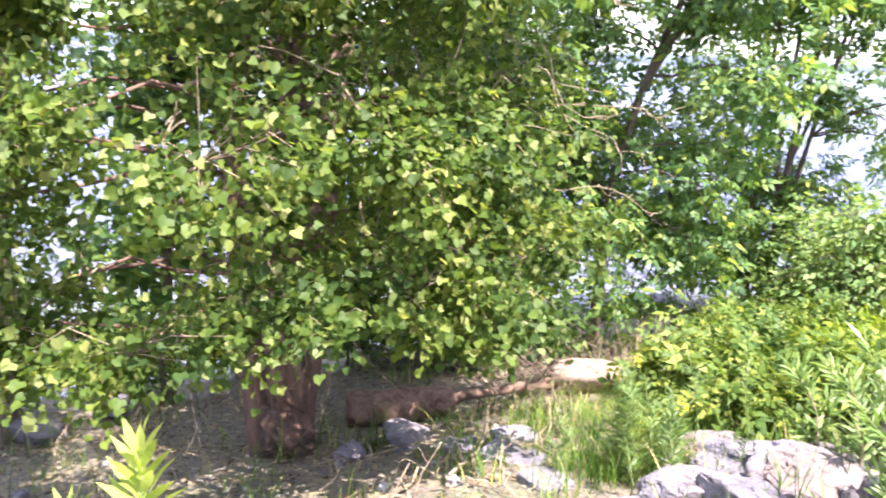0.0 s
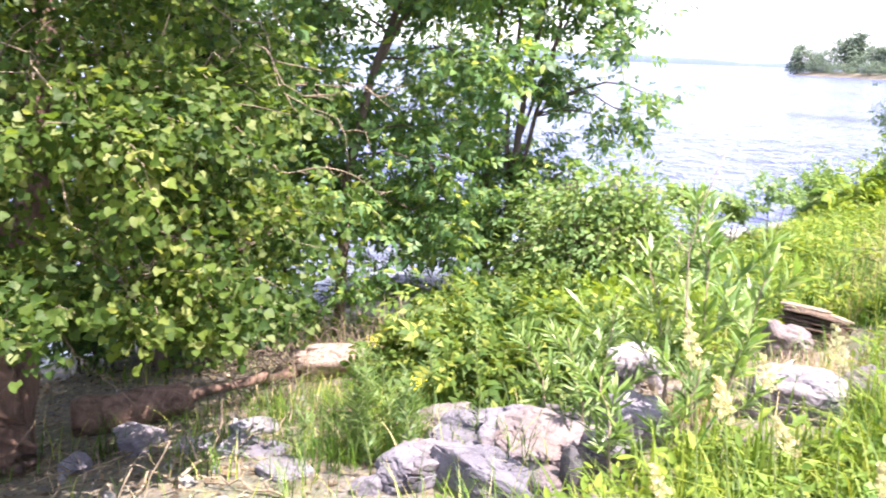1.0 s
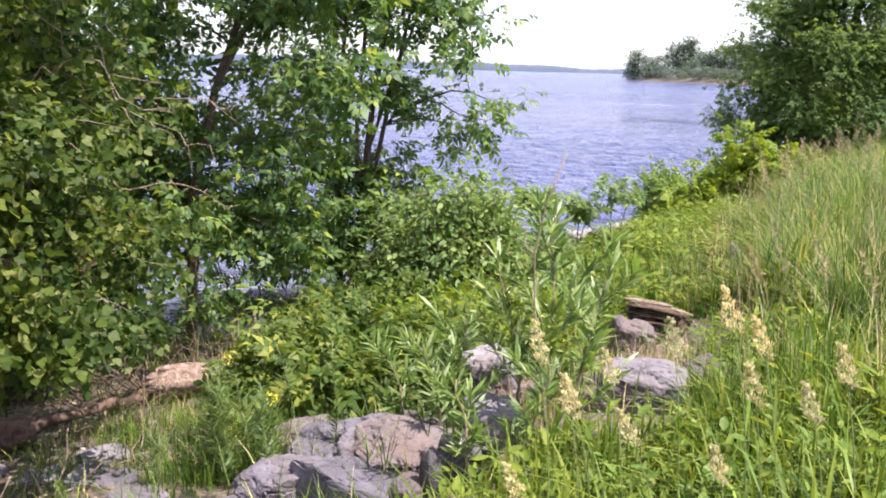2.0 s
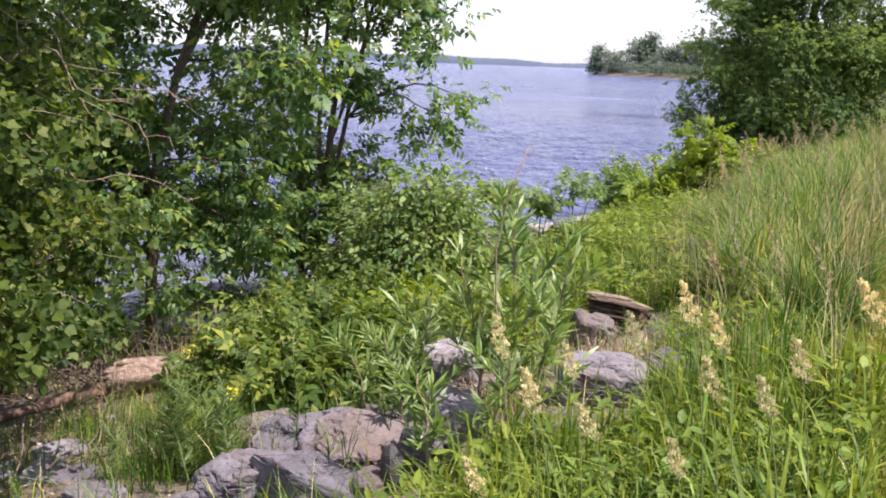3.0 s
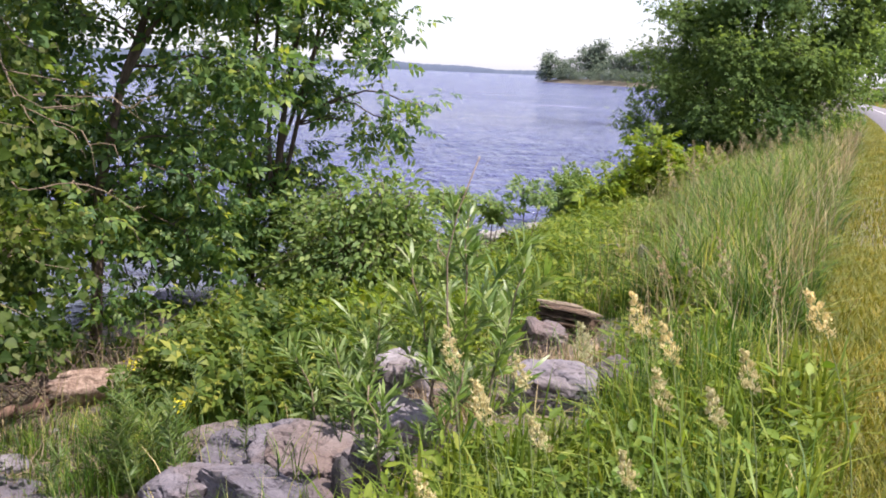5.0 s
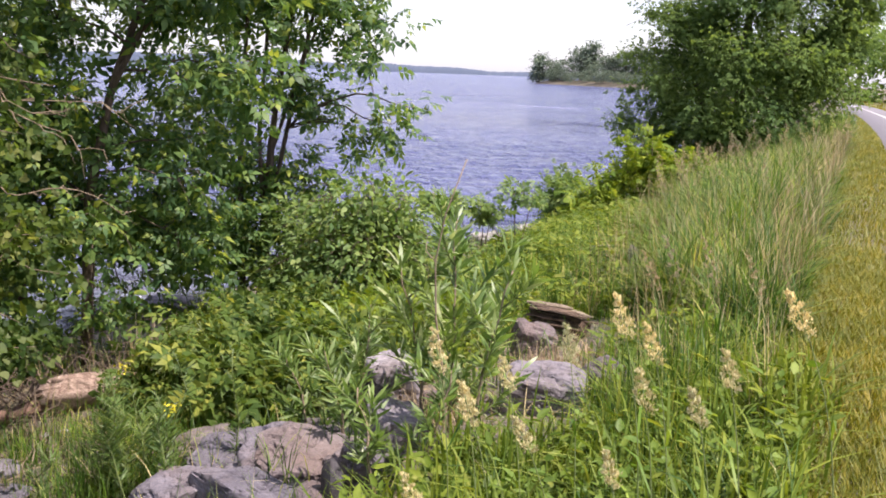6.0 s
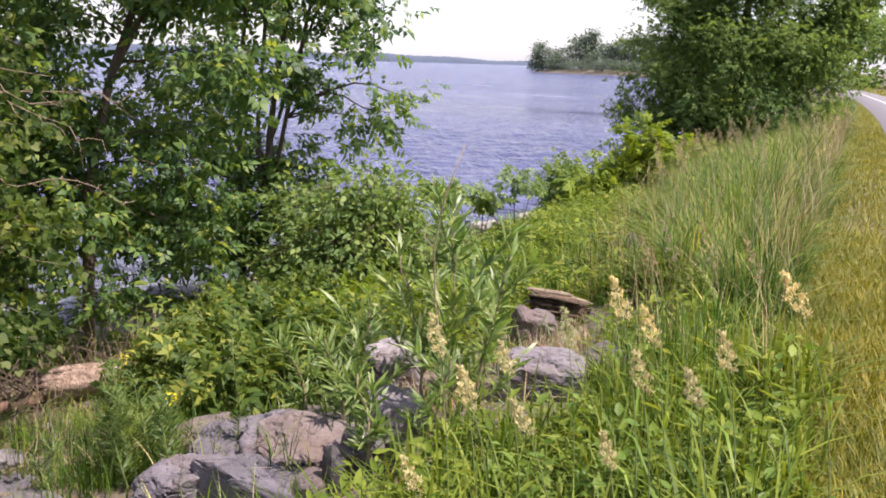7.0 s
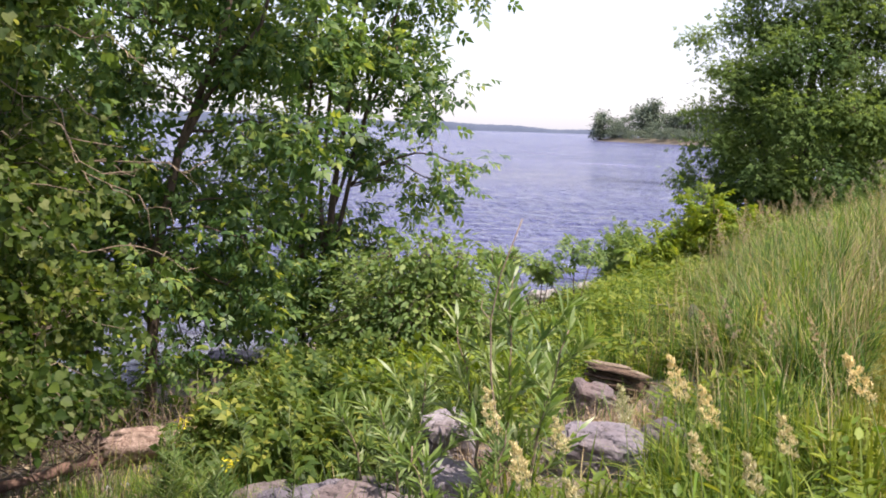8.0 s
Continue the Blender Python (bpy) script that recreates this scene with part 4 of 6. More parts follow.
bush("dogwood_bush", -4.45, 8.6, "loose grey-green leafy bush above the shore", 1.45, 1.05, 30, 18, 0.082, "oval", M_SHRUB, 51, stems=11, spread=0.13, gap=-0.15)
bush("dogwood_bush", -5.4, 9.0, "leafy green bush at the foot of a shore tree", 1.4, 0.8, 30, 18, 0.08, "leaflet", M_SHRUB, 52, stems=7)
bush("maple_sapling", -4.85, 9.3, "young maple shoot with pale green lobed leaves", 1.5, 0.5, 8, 10, 0.11, "lobe", M_BRIGHT, 53, stems=4)
def sapling(x, y, h, seed):
    z = lz(x, y)
    rs = np.random.RandomState(seed)
    st, bl = [], []
    for k in range(3):
        ex, ey, hh = x + 0.28 * rs.randn(), y + 0.2 * rs.randn(), h * (0.8 + 0.25 * rs.rand())
        st.append([(x, y, z - 0.08, 0.012), ((x + ex) / 2, (y + ey) / 2, z + hh * 0.5, 0.008), (ex, ey, z + hh, 0.004)])
        bl.append(((ex, ey, z + hh * 0.93), (0.2, 0.2, 0.05)))
    grow("maple_sapling", (x, y, z), "slender young maple shoot with a leafy top against the water", "sapling", st, bl, 8, 7, 0.15, "ash", M_SHRUB, M_STEM, seed, spread=0.07, droop=0.2, limbs=False, group="saplings against the water")


for k, (x, y, h) in enumerate([(-4.25, 12.5, 1.0), (-4.75, 12.4, 1.1), (-5.25, 12.3, 1.2)]):
    sapling(x, y, h, 54 + k)
bush("grape_vine", -4.1, 5.95, "low tangle of bright green bramble leaves", 0.66, 0.75, 13, 9, 0.15, "ash", M_VINE, 56, stems=9, singles=120, centre=(-3.8, 5.4, -0.5))
bush("grape_vine", -4.9, 6.6, "low tangle of bramble leaves beside the driftwood", 0.5, 0.6, 10, 9, 0.14, "ash", M_VINE, 57, stems=7)
bush("grape_vine", -3.3, 6.7, "low yellow-green leafy tangle between stones and bushes", 0.6, 0.7, 11, 10, 0.075, "lobe", M_BRIGHT, 58, stems=7)
bush("grape_vine", -3.75, 5.3, "dark green tangle of bramble leaves above the stones", 0.5, 0.55, 9, 8, 0.17, "ash", M_VINE, 91, stems=8)
bush("grape_vine", -3.1, 5.75, "leafy bramble tangle behind the stones", 0.42, 0.6, 9, 8, 0.15, "ash", M_VINE, 92, stems=8)
bush("grape_vine", -4.6, 5.9, "bramble tangle growing over the driftwood's end", 0.4, 0.55, 8, 8, 0.17, "ash", M_VINE, 93, stems=7)
bush("grape_vine", -3.6, 6.25, "yellow-green leafy patch among the brambles", 0.5, 0.5, 13, 12, 0.07, "leaflet", M_BRIGHT, 96, stems=7)
bush("grape_vine", -4.6, 7.4, "leafy undergrowth below the shore bushes", 0.6, 0.8, 15, 10, 0.13, "ash", M_VINE, 94, stems=8)
bush("grape_vine", -5.4, 7.6, "leafy undergrowth below the shore trees", 0.45, 0.6, 11, 10, 0.13, "ash", M_VINE, 95, stems=8)
for k, (x, y, h) in enumerate([(-8.9, 0.2, 1.3), (-9.1, 1.5, 1.1), (-9.2, 2.7, 1.0), (-8.6, -0.9, 1.4), (-9.0, 4.0, 1.0), (-8.7, 5.2, 1.2), (-8.0, 6.1, 1.1), (-8.8, 6.6, 1.0), (-7.6, 6.7, 0.75)]):
    bush("dogwood_bush", x, y, "shaded leafy bush at the water's edge", h, 0.75, 18, 14, 0.11, "leaflet", M_MAPLE, 66 + k, stems=6, group="shaded bushes at the water")
bush("grape_vine", -5.9, 8.0, "shaded leafy undergrowth at the shore", 0.3, 0.8, 12, 10, 0.085, "lobe", M_VINE, 59, stems=7)
for k, (x, y, h, r) in enumerate([(-4.05, 19.4, 1.95, 0.4), (-3.6, 19.0, 1.45, 0.45), (-4.4, 19.0, 1.2, 0.45), (-3.1, 18.6, 1.1, 0.5), (-2.75, 18.9, 0.9, 0.4), (-4.8, 18.6, 0.75, 0.4)]):
    bush("sumac_shoot", x, y, "bright yellow-green young shrub on the bank", h, r, 6, 8, 0.24, "ash", M_BRIGHT, 361 + k, stems=5, spread=0.16, gap=-0.2, group="bright shrubs on the bank")
bush("sumac_shoot", -5.75, 19.9, "light green bushy shrub at the waterline", 1.35, 0.45, 8, 9, 0.2, "ash", M_SHRUB, 64, stems=6, spread=0.14)
bush("sumac_shoot", -5.3, 19.6, "light green bushy shrub at the waterline", 0.95, 0.5, 8, 9, 0.2, "ash", M_SHRUB, 65, stems=6, spread=0.14)


def willow(x, y, h, seed, n, lean=(0.0, 0.0), label="tall narrow-leaved willow shoot with silvery green leaves", side=5):
    """A wand with side shoots and long narrow leaves along them."""
    rs = np.random.RandomState(seed)
    z = lz(x, y)
    t = thing("willow_shoot", (x, y, z), label, "plant", "willow shoots among the stones")
    main = np.array([(x + lean[0] * s**1.5, y + lean[1] * s**1.5, z - 0.06 + (h + 0.06) * s) for s in np.linspace(0, 1, 9)])
    main[1:-1, :2] += rs.randn(7, 2) * 0.012
    lines = [(main, 0.011)]
    for k in range(side):
        s = 0.2 + 0.6 * k / max(side - 1, 1)
        i = s * 8
        p = main[int(i)] + (main[min(int(i) + 1, 8)] - main[int(i)]) * (i % 1)
        a = k * 2.4 + rs.rand()
        L = h * (0.22 + 0.2 * rs.rand())
        q = p + np.array([math.cos(a) * L * 0.7, math.sin(a) * L * 0.7, L * 0.8])
        lines.append((bow(p, q, 6, -0.05 * L, rs, 0.02), 0.006))
    P, A, N, S = [], [], [], []
    for k, (line, r) in enumerate(lines):
        part("stem", fast_mesh("stem", *tube(line, np.linspace(r, r * 0.3, len(line)), 6), smooth=True), M_TWIG if k == 0 else M_GREENSTEM, t)
        m = n if k == 0 else int(0.6 * n)
        s = (0.35 if k == 0 else 0.15) + (0.65 if k == 0 else 0.85) * rs.rand(m)
        i = s * (len(line) - 1)
        b = np.minimum(i.astype(int), len(line) - 2)
        p = line[b] + (line[b + 1] - line[b]) * (i - b)[:, None]
        d = unit(line[b + 1] - line[b])
        w = unit(rs.randn(m, 3) * [1, 1, 0.4])
        P.append(p), A.append(unit(w + d * (0.5 + s[:, None])))
        N.append(unit(rs.randn(m, 3) * 0.5 + SUNWARD))
        S.append(0.135 * (0.6 + 0.7 * rs.rand(m)) * h**0.3)
    P, A, N, S = (np.concatenate(v) for v in (P, A, N, S))
    part("foliage", fast_mesh("foliage", *strew(*SHAPES["lance"], P, A, N, S)), M_WILLOW, t, "", "stuff")
    return t


willow(-1.88, 4.62, 1.24, 71, 80, (-0.05, 0.1), side=8)
willow(-2.08, 4.75, 1.02, 72, 55, (-0.2, 0.0), side=6)
willow(-1.72, 4.5, 0.98, 78, 55, (0.2, 0.0), side=6)
willow(-2.62, 4.95, 0.80, 73, 60, (0.0, 0.1), side=6)
willow(-2.38, 4.35, 0.62, 74, 50, (-0.15, 0.0), side=5)
willow(-2.75, 4.6, 0.62, 75, 50, (-0.2, 0.0), side=5)
willow(-1.95, 3.85, 0.55, 77, 50, (-0.1, 0.0), side=5)
willow(-1.75, 3.95, 0.6, 79, 45, (0.1, 0.1), side=5)

# ---- stones ----
def stone(name, x, y, w, h, material, label, seed, d=None, turn=0.0, sink=0.35, tilt=(0, 0), group="stones on the bank", cuts=14, flat=0.0, block=False):
    me = rock_mesh(seed, (w / 2 * 1.1, (d or w * 0.8) / 2 * 1.1, h * (0.5 + sink * 0.5) * 1.1), cuts, detail=5 if name == "boulder" else 4 if w > 0.22 else 3, flat=flat, block=block)
    ob = part(name, me, material)
    ob.matrix_basis = pose(x, y, lz(x, y) + h * (0.5 - sink * 0.5), tilt[0], tilt[1], turn)
    return tagged(ob, label, "rock", group)


stone("boulder", -3.0, 3.74, 0.54, 0.20, M_ROCK, "rounded grey boulder at the head of the rock pile", 101, 0.46, 20, 0.5, (0, -6), cuts=8, flat=0.7)
stone("boulder", -2.54, 3.72, 0.86, 0.20, M_ROCK, "long cracked grey boulder sloping towards the path", 102, 0.36, -8, 0.4, (-4, 8), cuts=7, flat=0.7)
stone("boulder", -3.42, 4.6, 0.66, 0.17, M_ROCKRED, "low brownish boulder half buried in grass", 103, 0.6, -10, 0.4, cuts=7, flat=0.72)
stone("boulder", -2.5, 4.16, 0.68, 0.22, M_ROCKRED, "reddish-brown angular boulder with a broad lit face", 104, 0.6, 25, 0.45, (9, 6), cuts=6, flat=0.74)
stone("boulder", -2.84, 4.40, 0.52, 0.24, M_ROCK, "grey boulder with a dark cleft", 105, 0.5, 55, 0.45, (10, 0), cuts=6, flat=0.76)
stone("boulder", -3.14, 4.36, 0.50, 0.22, M_ROCK, "blocky grey boulder wedged in the rock pile", 138, 0.5, 15, 0.4, (8, -6), block=True)
stone("boulder", -2.70, 4.08, 0.36, 0.24, M_ROCK, "fractured grey block split from the brown boulder", 143, 0.34, 38, 0.4, (12, -8), block=True)
stone("boulder", -2.06, 4.02, 0.40, 0.24, M_ROCK, "grey boulder under the willow shoots", 106, 0.36, 70, 0.4, cuts=7, flat=0.76)
stone("boulder", -2.56, 5.25, 0.40, 0.38, M_ROCKLILAC, "blocky pale grey boulder standing among weeds", 117, 0.36, 28, 0.25, (10, -12), block=True)
for k, (x, y, w, h) in enumerate([(-2.76, 4.0, 0.3, 0.16), (-3.24, 4.02, 0.3, 0.16), (-2.26, 4.1, 0.26, 0.14), (-2.7, 4.62, 0.4, 0.22), (-3.2, 3.5, 0.2, 0.10), (-2.24, 3.74, 0.26, 0.13), (-3.3, 4.5, 0.34, 0.2)]):
    stone("rock", x, y, w, h, (M_ROCK, M_ROCKRED)[k % 2], "broken rock wedged between larger boulders", 130 + k, w * 0.8, 60 * k, 0.4, cuts=7, flat=0.7)
stone("rock", -2.12, 3.74, 0.12, 0.24, M_ROCKDARK, "small dark upright stone at the end of the rock pile", 139, 0.1, 10, 0.25, (0, 4), cuts=7)
stone("rock", -2.2, 4.55, 0.36, 0.28, M_ROCKLILAC, "grey rock showing between willow leaves", 108, 0.32, 50, 0.3, (12, 8), block=True)
stone("rock", -2.28, 5.3, 0.24, 0.17, M_ROCKRED, "small brownish rock beside the pale boulder", 109)
stone("boulder", -1.60, 5.45, 0.58, 0.27, M_ROCKLILAC, "flat-topped grey slab in tall grass", 110, 0.42, 14, 0.3, (9, 3), block=True)
stone("rock", -1.32, 5.72, 0.38, 0.26, M_ROCKRED, "small brownish rock beside the slab", 111)
stone("rock", -2.16, 6.92, 0.36, 0.26, M_ROCKRED, "pinkish rock propping the driftwood chunk", 112, 0.3, 35, 0.25, (10, 12), block=True)
stone("rock", -2.13, 10.4, 0.34, 0.34, M_ROCK, "grey rock half hidden in grass", 113)
stone("rock", -2.75, 11.5, 0.4, 0.26, M_ROCKRED, "reddish rock half hidden in grass", 114)
stone("rock", -4.45, 3.78, 0.46, 0.07, M_ROCK, "flat grey slab on bare ground", 115, 0.3, 25, 0.4, (4, 3), block=True)
stone("rock", -3.85, 3.5, 0.4, 0.06, M_ROCKLILAC, "flat grey slab on bare ground", 116, 0.28, -15, 0.4, (2, -4), block=True)
stone("rock", -4.75, 4.05, 0.36, 0.07, M_ROCKLILAC, "broken grey slab near the cottonwood", 117, 0.25, 60, 0.4, (5, 0), block=True)
stone("rock", -5.5, 3.64, 0.5, 0.18, M_ROCK, "mossy grey stone in front of the log", 118)
stone("rock", -5.5, 3.15, 0.3, 0.16, M_ROCK, "grey stone at the cottonwood's foot", 119)
stone("rock", -4.97, 3.72, 0.3, 0.06, M_ROCKLILAC, "small flat stone on bare ground", 120, 0.2, 40, 0.4, block=True)
stone("rock", -8.5, 2.5, 0.5, 0.28, M_ROCK, "shaded grey stone by the water", 121)
stone("rock", -8.2, 1.7, 0.62, 0.26, M_ROCK, "shaded grey stone by the water", 122)
stone("rock", -7.85, 10.3, 0.7, 0.3, M_ROCKPALE, "pale sunlit stone at the waterline", 123)
stone("rock", -8.1, 9.8, 0.95, 0.3, M_ROCK, "flat grey slab at the waterline", 141)
stone("rock", -7.48, 10.05, 0.55, 0.26, M_ROCKPALE, "pale sunlit stone at the waterline", 142)
stone("rock", -8.6, 9.4, 0.8, 0.25, M_ROCK, "low grey stone at the waterline", 124)
stone("rock", -5.8, 18.0, 0.85, 0.3, M_ROCKPALE, "pale flat stone at the waterline", 125)
stone("rock", -5.85, 15.8, 0.65, 0.26, M_ROCKPALE, "pale flat stone at the waterline", 126)
stone("rock", -6.7, 17.5, 0.7, 0.24, M_ROCKPALE, "pale flat stone at the waterline", 127)
stone("rock", -6.0, 20.5, 0.6, 0.3, M_ROCK, "grey stone at the waterline", 128)
rs = np.random.RandomState(9)
for k in range(34):
    x, y = -3.4 - 3.2 * rs.rand(), 1.0 + 4.0 * rs.rand()
    w = 0.06 + 0.13 * rs.rand() ** 2
    stone("pebble", x, y, w, w * 0.55, M_ROCKPALE if k % 3 else M_ROCK, "small stone lying on bare soil", 200 + k, w * 0.8, 360 * rs.rand(), 0.3, group="small stones on the soil", cuts=8)

# ---- driftwood ----
def driftwood_log():
    rs = np.random.RandomState(3)
    t = thing("driftwood_log", (-6.1, 4.0, lz(-6.1, 4.0)), "fallen log with brown peeling bark and a pale splintered end", "log")

    def lie(x, y, up):
        return (x, y, lz(x, y) + up)

    thick = [lie(-6.30 + 0.50 * s, 3.62 + 0.72 * s, 0.13 + 0.02 * s) for s in np.linspace(0, 1, 10)]
    part("bark", fast_mesh("bark", *tube(thick, [0.14, 0.158, 0.155, 0.15, 0.15, 0.148, 0.142, 0.135, 0.12, 0.08], 18, 0.09, rs), smooth=True), M_LOG, t)
    limb = bow(lie(-5.86, 4.28, 0.13), lie(-5.82, 5.16, 0.10), 9, 0.0, rs, 0.02)
    part("limb", fast_mesh("limb", *tube(limb, [0.06, 0.05, 0.042, 0.036, 0.034, 0.034, 0.04, 0.05, 0.04], 10, 0.1, rs), smooth=True), M_LOG, t)
    knee = bow(lie(-5.84, 5.1, 0.07), lie(-5.62, 5.40, 0.10), 5, 0.02, rs, 0.02)
    part("knot", fast_mesh("knot", *tube(knee, [0.05, 0.06, 0.065, 0.06, 0.03], 10, 0.14, rs), smooth=True), M_LOG, t)
    end = np.array([lie(-5.72 + 0.66 * s, 5.36 + 0.36 * s, 0.17 - 0.03 * s) for s in (0, 0.06, 0.25, 0.45, 0.65, 0.85, 1.0)])
    part("broken_end", fast_mesh("broken_end", *tube(end, [0.085, 0.12, 0.13, 0.128, 0.122, 0.105, 0.05], 26, 0.2, rs)), M_BARE, t, "pale bare splintered wood")
    d = unit(end[-1] - end[0])
    # no real recess: a solid dark plug whose colour gives the hollow's shade
    part("hollow", fast_mesh("hollow", *tube([end[0] - d * 0.02, end[0] + d * 0.05], [0.06, 0.085], 12, 0.25, rs)), M_OLDWOOD, t, "dark plug painted as the shade of the end's hollow")
    for k in range(22):  # long torn fibres over the stump
        a = k * 0.21 * 2.3
        off = np.array([-d[1] * math.cos(a), d[0] * math.cos(a), abs(math.sin(a)) * 0.9 + 0.05]) * (0.100 + 0.025 * rs.rand())
        s0, s1 = rs.randint(0, 3), rs.randint(4, 7)
        line = end[s0:s1] + off * np.linspace(1.0, 0.85, s1 - s0)[:, None] - d * (0.1 * rs.rand())
        part("splinter", fast_mesh("splinter", *tube(line, np.linspace(0.020, 0.006, s1 - s0) * (0.5 + 0.7 * rs.rand()), 5, 0.4, rs)), M_OLDWOOD if k % 3 == 1 else M_BARE, t)
    for k in range(16):
        a = rs.rand() * 6.28
        off = np.array([-d[1] * math.cos(a), d[0] * math.cos(a), math.sin(a)]) * 0.12 * rs.rand() ** 0.4
        q = end[1] + off - d * (0.02 + 0.09 * rs.rand())
        part("splinter", fast_mesh("splinter", *tube([end[2] + off, end[1] + off, q], [0.022, 0.017, 0.003], 4, 0.3, rs)), M_BARE, t)
    for k in range(5):
        p = np.array(lie(-5.8 + 0.06 * k, 5.2 + 0.04 * k, 0.05 + 0.02 * k))
        part("splinter", fast_mesh("splinter", *tube([p, p + [0.2, 0.12, 0.03], p + [0.42, 0.22 + 0.1 * rs.rand(), 0.06]], [0.013, 0.012, 0.004], 5, 0.2, rs)), M_BARE, t)


driftwood_log()


def driftwood_chunk():
    rs = np.random.RandomState(4)
    t = thing("driftwood_chunk", (-2.0, 7.25, lz(-2.0, 7.25)), "weathered split timber chunk lying on a rock", "driftwood")
    z = lz(-2.0, 7.25)
    for k in range(15):  # thin split layers, one over another
        a = np.array([-2.28 + 0.02 * rs.randn(), 7.12 + 0.035 * (k % 4), z + 0.10 + 0.0145 * k])
        b = a + [0.40 + 0.04 * rs.randn(), 0.08, -0.035 + 0.012 * rs.randn()]
        line = bow(a, b, 6, 0.01, rs, 0.012)
        v, f = tube(line, [0.035, 0.055, 0.06, 0.055, 0.045, 0.015], 6, 0.3, rs)
        mid = np.interp(v[:, 0], line[:, 0], line[:, 2])
        v[:, 2] = mid + (v[:, 2] - mid) * 0.22
        part("plank", fast_mesh("plank", v, f), M_OLDTOP if k in (5, 11, 14) else M_OLDWOOD, t)
    part("core", fast_mesh("core", *tube([(-2.26, 7.25, z + 0.10), (-2.1, 7.27, z + 0.14), (-1.92, 7.3, z + 0.13), (-1.84, 7.32, z + 0.08)], [0.08, 0.11, 0.11, 0.08], 9, 0.25, rs)), M_OLDWOOD, t)


driftwood_chunk()


def fallen_branch(x, y, L, turn, seed, r=0.012, rise=0.08):
    rs = np.random.RandomState(seed)
    t = thing("fallen_branch", (x, y, lz(x, y)), "dry bare branch lying on the bank", "branch", "dry branches on the ground")
    c, s = math.cos(radians(turn)), math.sin(radians(turn))
    pts = []
    for k in np.linspace(0, 1, 8):
        px, py = x + c * L * k, y + s * L * k
        pts.append((px + rs.randn() * 0.02, py + rs.randn() * 0.02, lz(px, py) + 0.015 + rise * math.sin(math.pi * k) * rs.rand()))
    part("stick", fast_mesh("stick", *tube(pts, np.linspace(r, r * 0.35, 8), 6, 0.15, rs), smooth=True), M_TWIG, t)
    for k in (2, 4, 5):
        p = np.array(pts[k])
        a = radians(turn + rs.choice([-45, 40]))
        q = p + [math.cos(a) * L * 0.3, math.sin(a) * L * 0.3, 0.05 + 0.1 * rs.rand()]
        part("side_twig", fast_mesh("side_twig", *tube(bow(p, q, 5, 0.02, rs), np.linspace(r * 0.5, r * 0.2, 5), 5), smooth=True), M_TWIG, t)


rs = np.random.RandomState(8)
for k in range(13):
    fallen_branch(-3.4 - 3.4 * rs.rand(), 1.2 + 4.6 * rs.rand(), 0.35 + 0.7 * rs.rand(), 360 * rs.rand(), 300 + k, 0.006 + 0.008 * rs.rand())
for k, (x, y, L, turn) in enumerate([(-4.9, 4.2, 0.8, 30), (-4.6, 3.7, 0.6, 75), (-4.3, 4.1, 0.5, 10), (-4.4, 4.5, 0.7, 50), (-3.9, 3.9, 0.4, 120)]):
    fallen_branch(x, y, L, turn, 320 + k, 0.011, 0.06)


def leafy_sprout(x, y, h, seed):
    """A fresh shoot with broad upright lance-shaped leaves."""
    rs = np.random.RandomState(seed)
    z = lz(x, y)
    t = thing("leafy_sprout", (x, y, z), "fresh pale green shoot with broad upright lance-shaped leaves", "plant")
    line = np.array([(x, y, z - 0.05), (x + 0.01, y, z + h * 0.4), (x, y + 0.01, z + h * 0.8)])
    part("stem", fast_mesh("stem", *tube(line, [0.009, 0.007, 0.004], 6)), M_GREENSTEM, t)
    for k in range(36):
        f = 0.25 + 0.7 * k / 35
        p = np.array([(x, y, z + h * 0.8 * f)])
        a = k * 2.4
        ax = np.array([(math.cos(a) * (1.5 - f), math.sin(a) * (1.5 - f), 0.55 + 0.8 * f)])
        v, fc = strew([(vx * 1.5, vy, vz) for vx, vy, vz in LANCE_V], LANCE_F, p, ax, np.array([(math.cos(a + 2.0), math.sin(a + 2.0), 0.7)]), np.array([0.3 * (1.1 - 0.4 * f)]))
        part("leaf", fast_mesh("leaf", v, fc), M_SPROUT, t)


leafy_sprout(-4.2, 1.2, 0.92, 1)
leafy_sprout(-4.6, 0.98, 0.4, 2)


def dried_weed(x, y, h, lean, seed):
    rs = np.random.RandomState(seed)
    z = lz(x, y)
    t = thing("dried_weed", (x, y, z), "upright dry grey stem standing in the soil", "dry stem", "dry stems on the bank")
    line = bow((x, y, z - 0.05), (x + lean[0], y + lean[1], z + h), 7, 0.0, rs, 0.03)
    part("stalk", fast_mesh("stalk", *tube(line, np.linspace(0.007, 0.003, 7), 6), smooth=True), M_TWIG, t)
    q = line[4] + np.array([rs.randn() * 0.08, rs.randn() * 0.08, 0.1])
    part("side_twig", fast_mesh("side_twig", *tube(bow(line[4], q, 4, 0, rs), np.linspace(0.003, 0.0015, 4), 5)), M_TWIG, t)


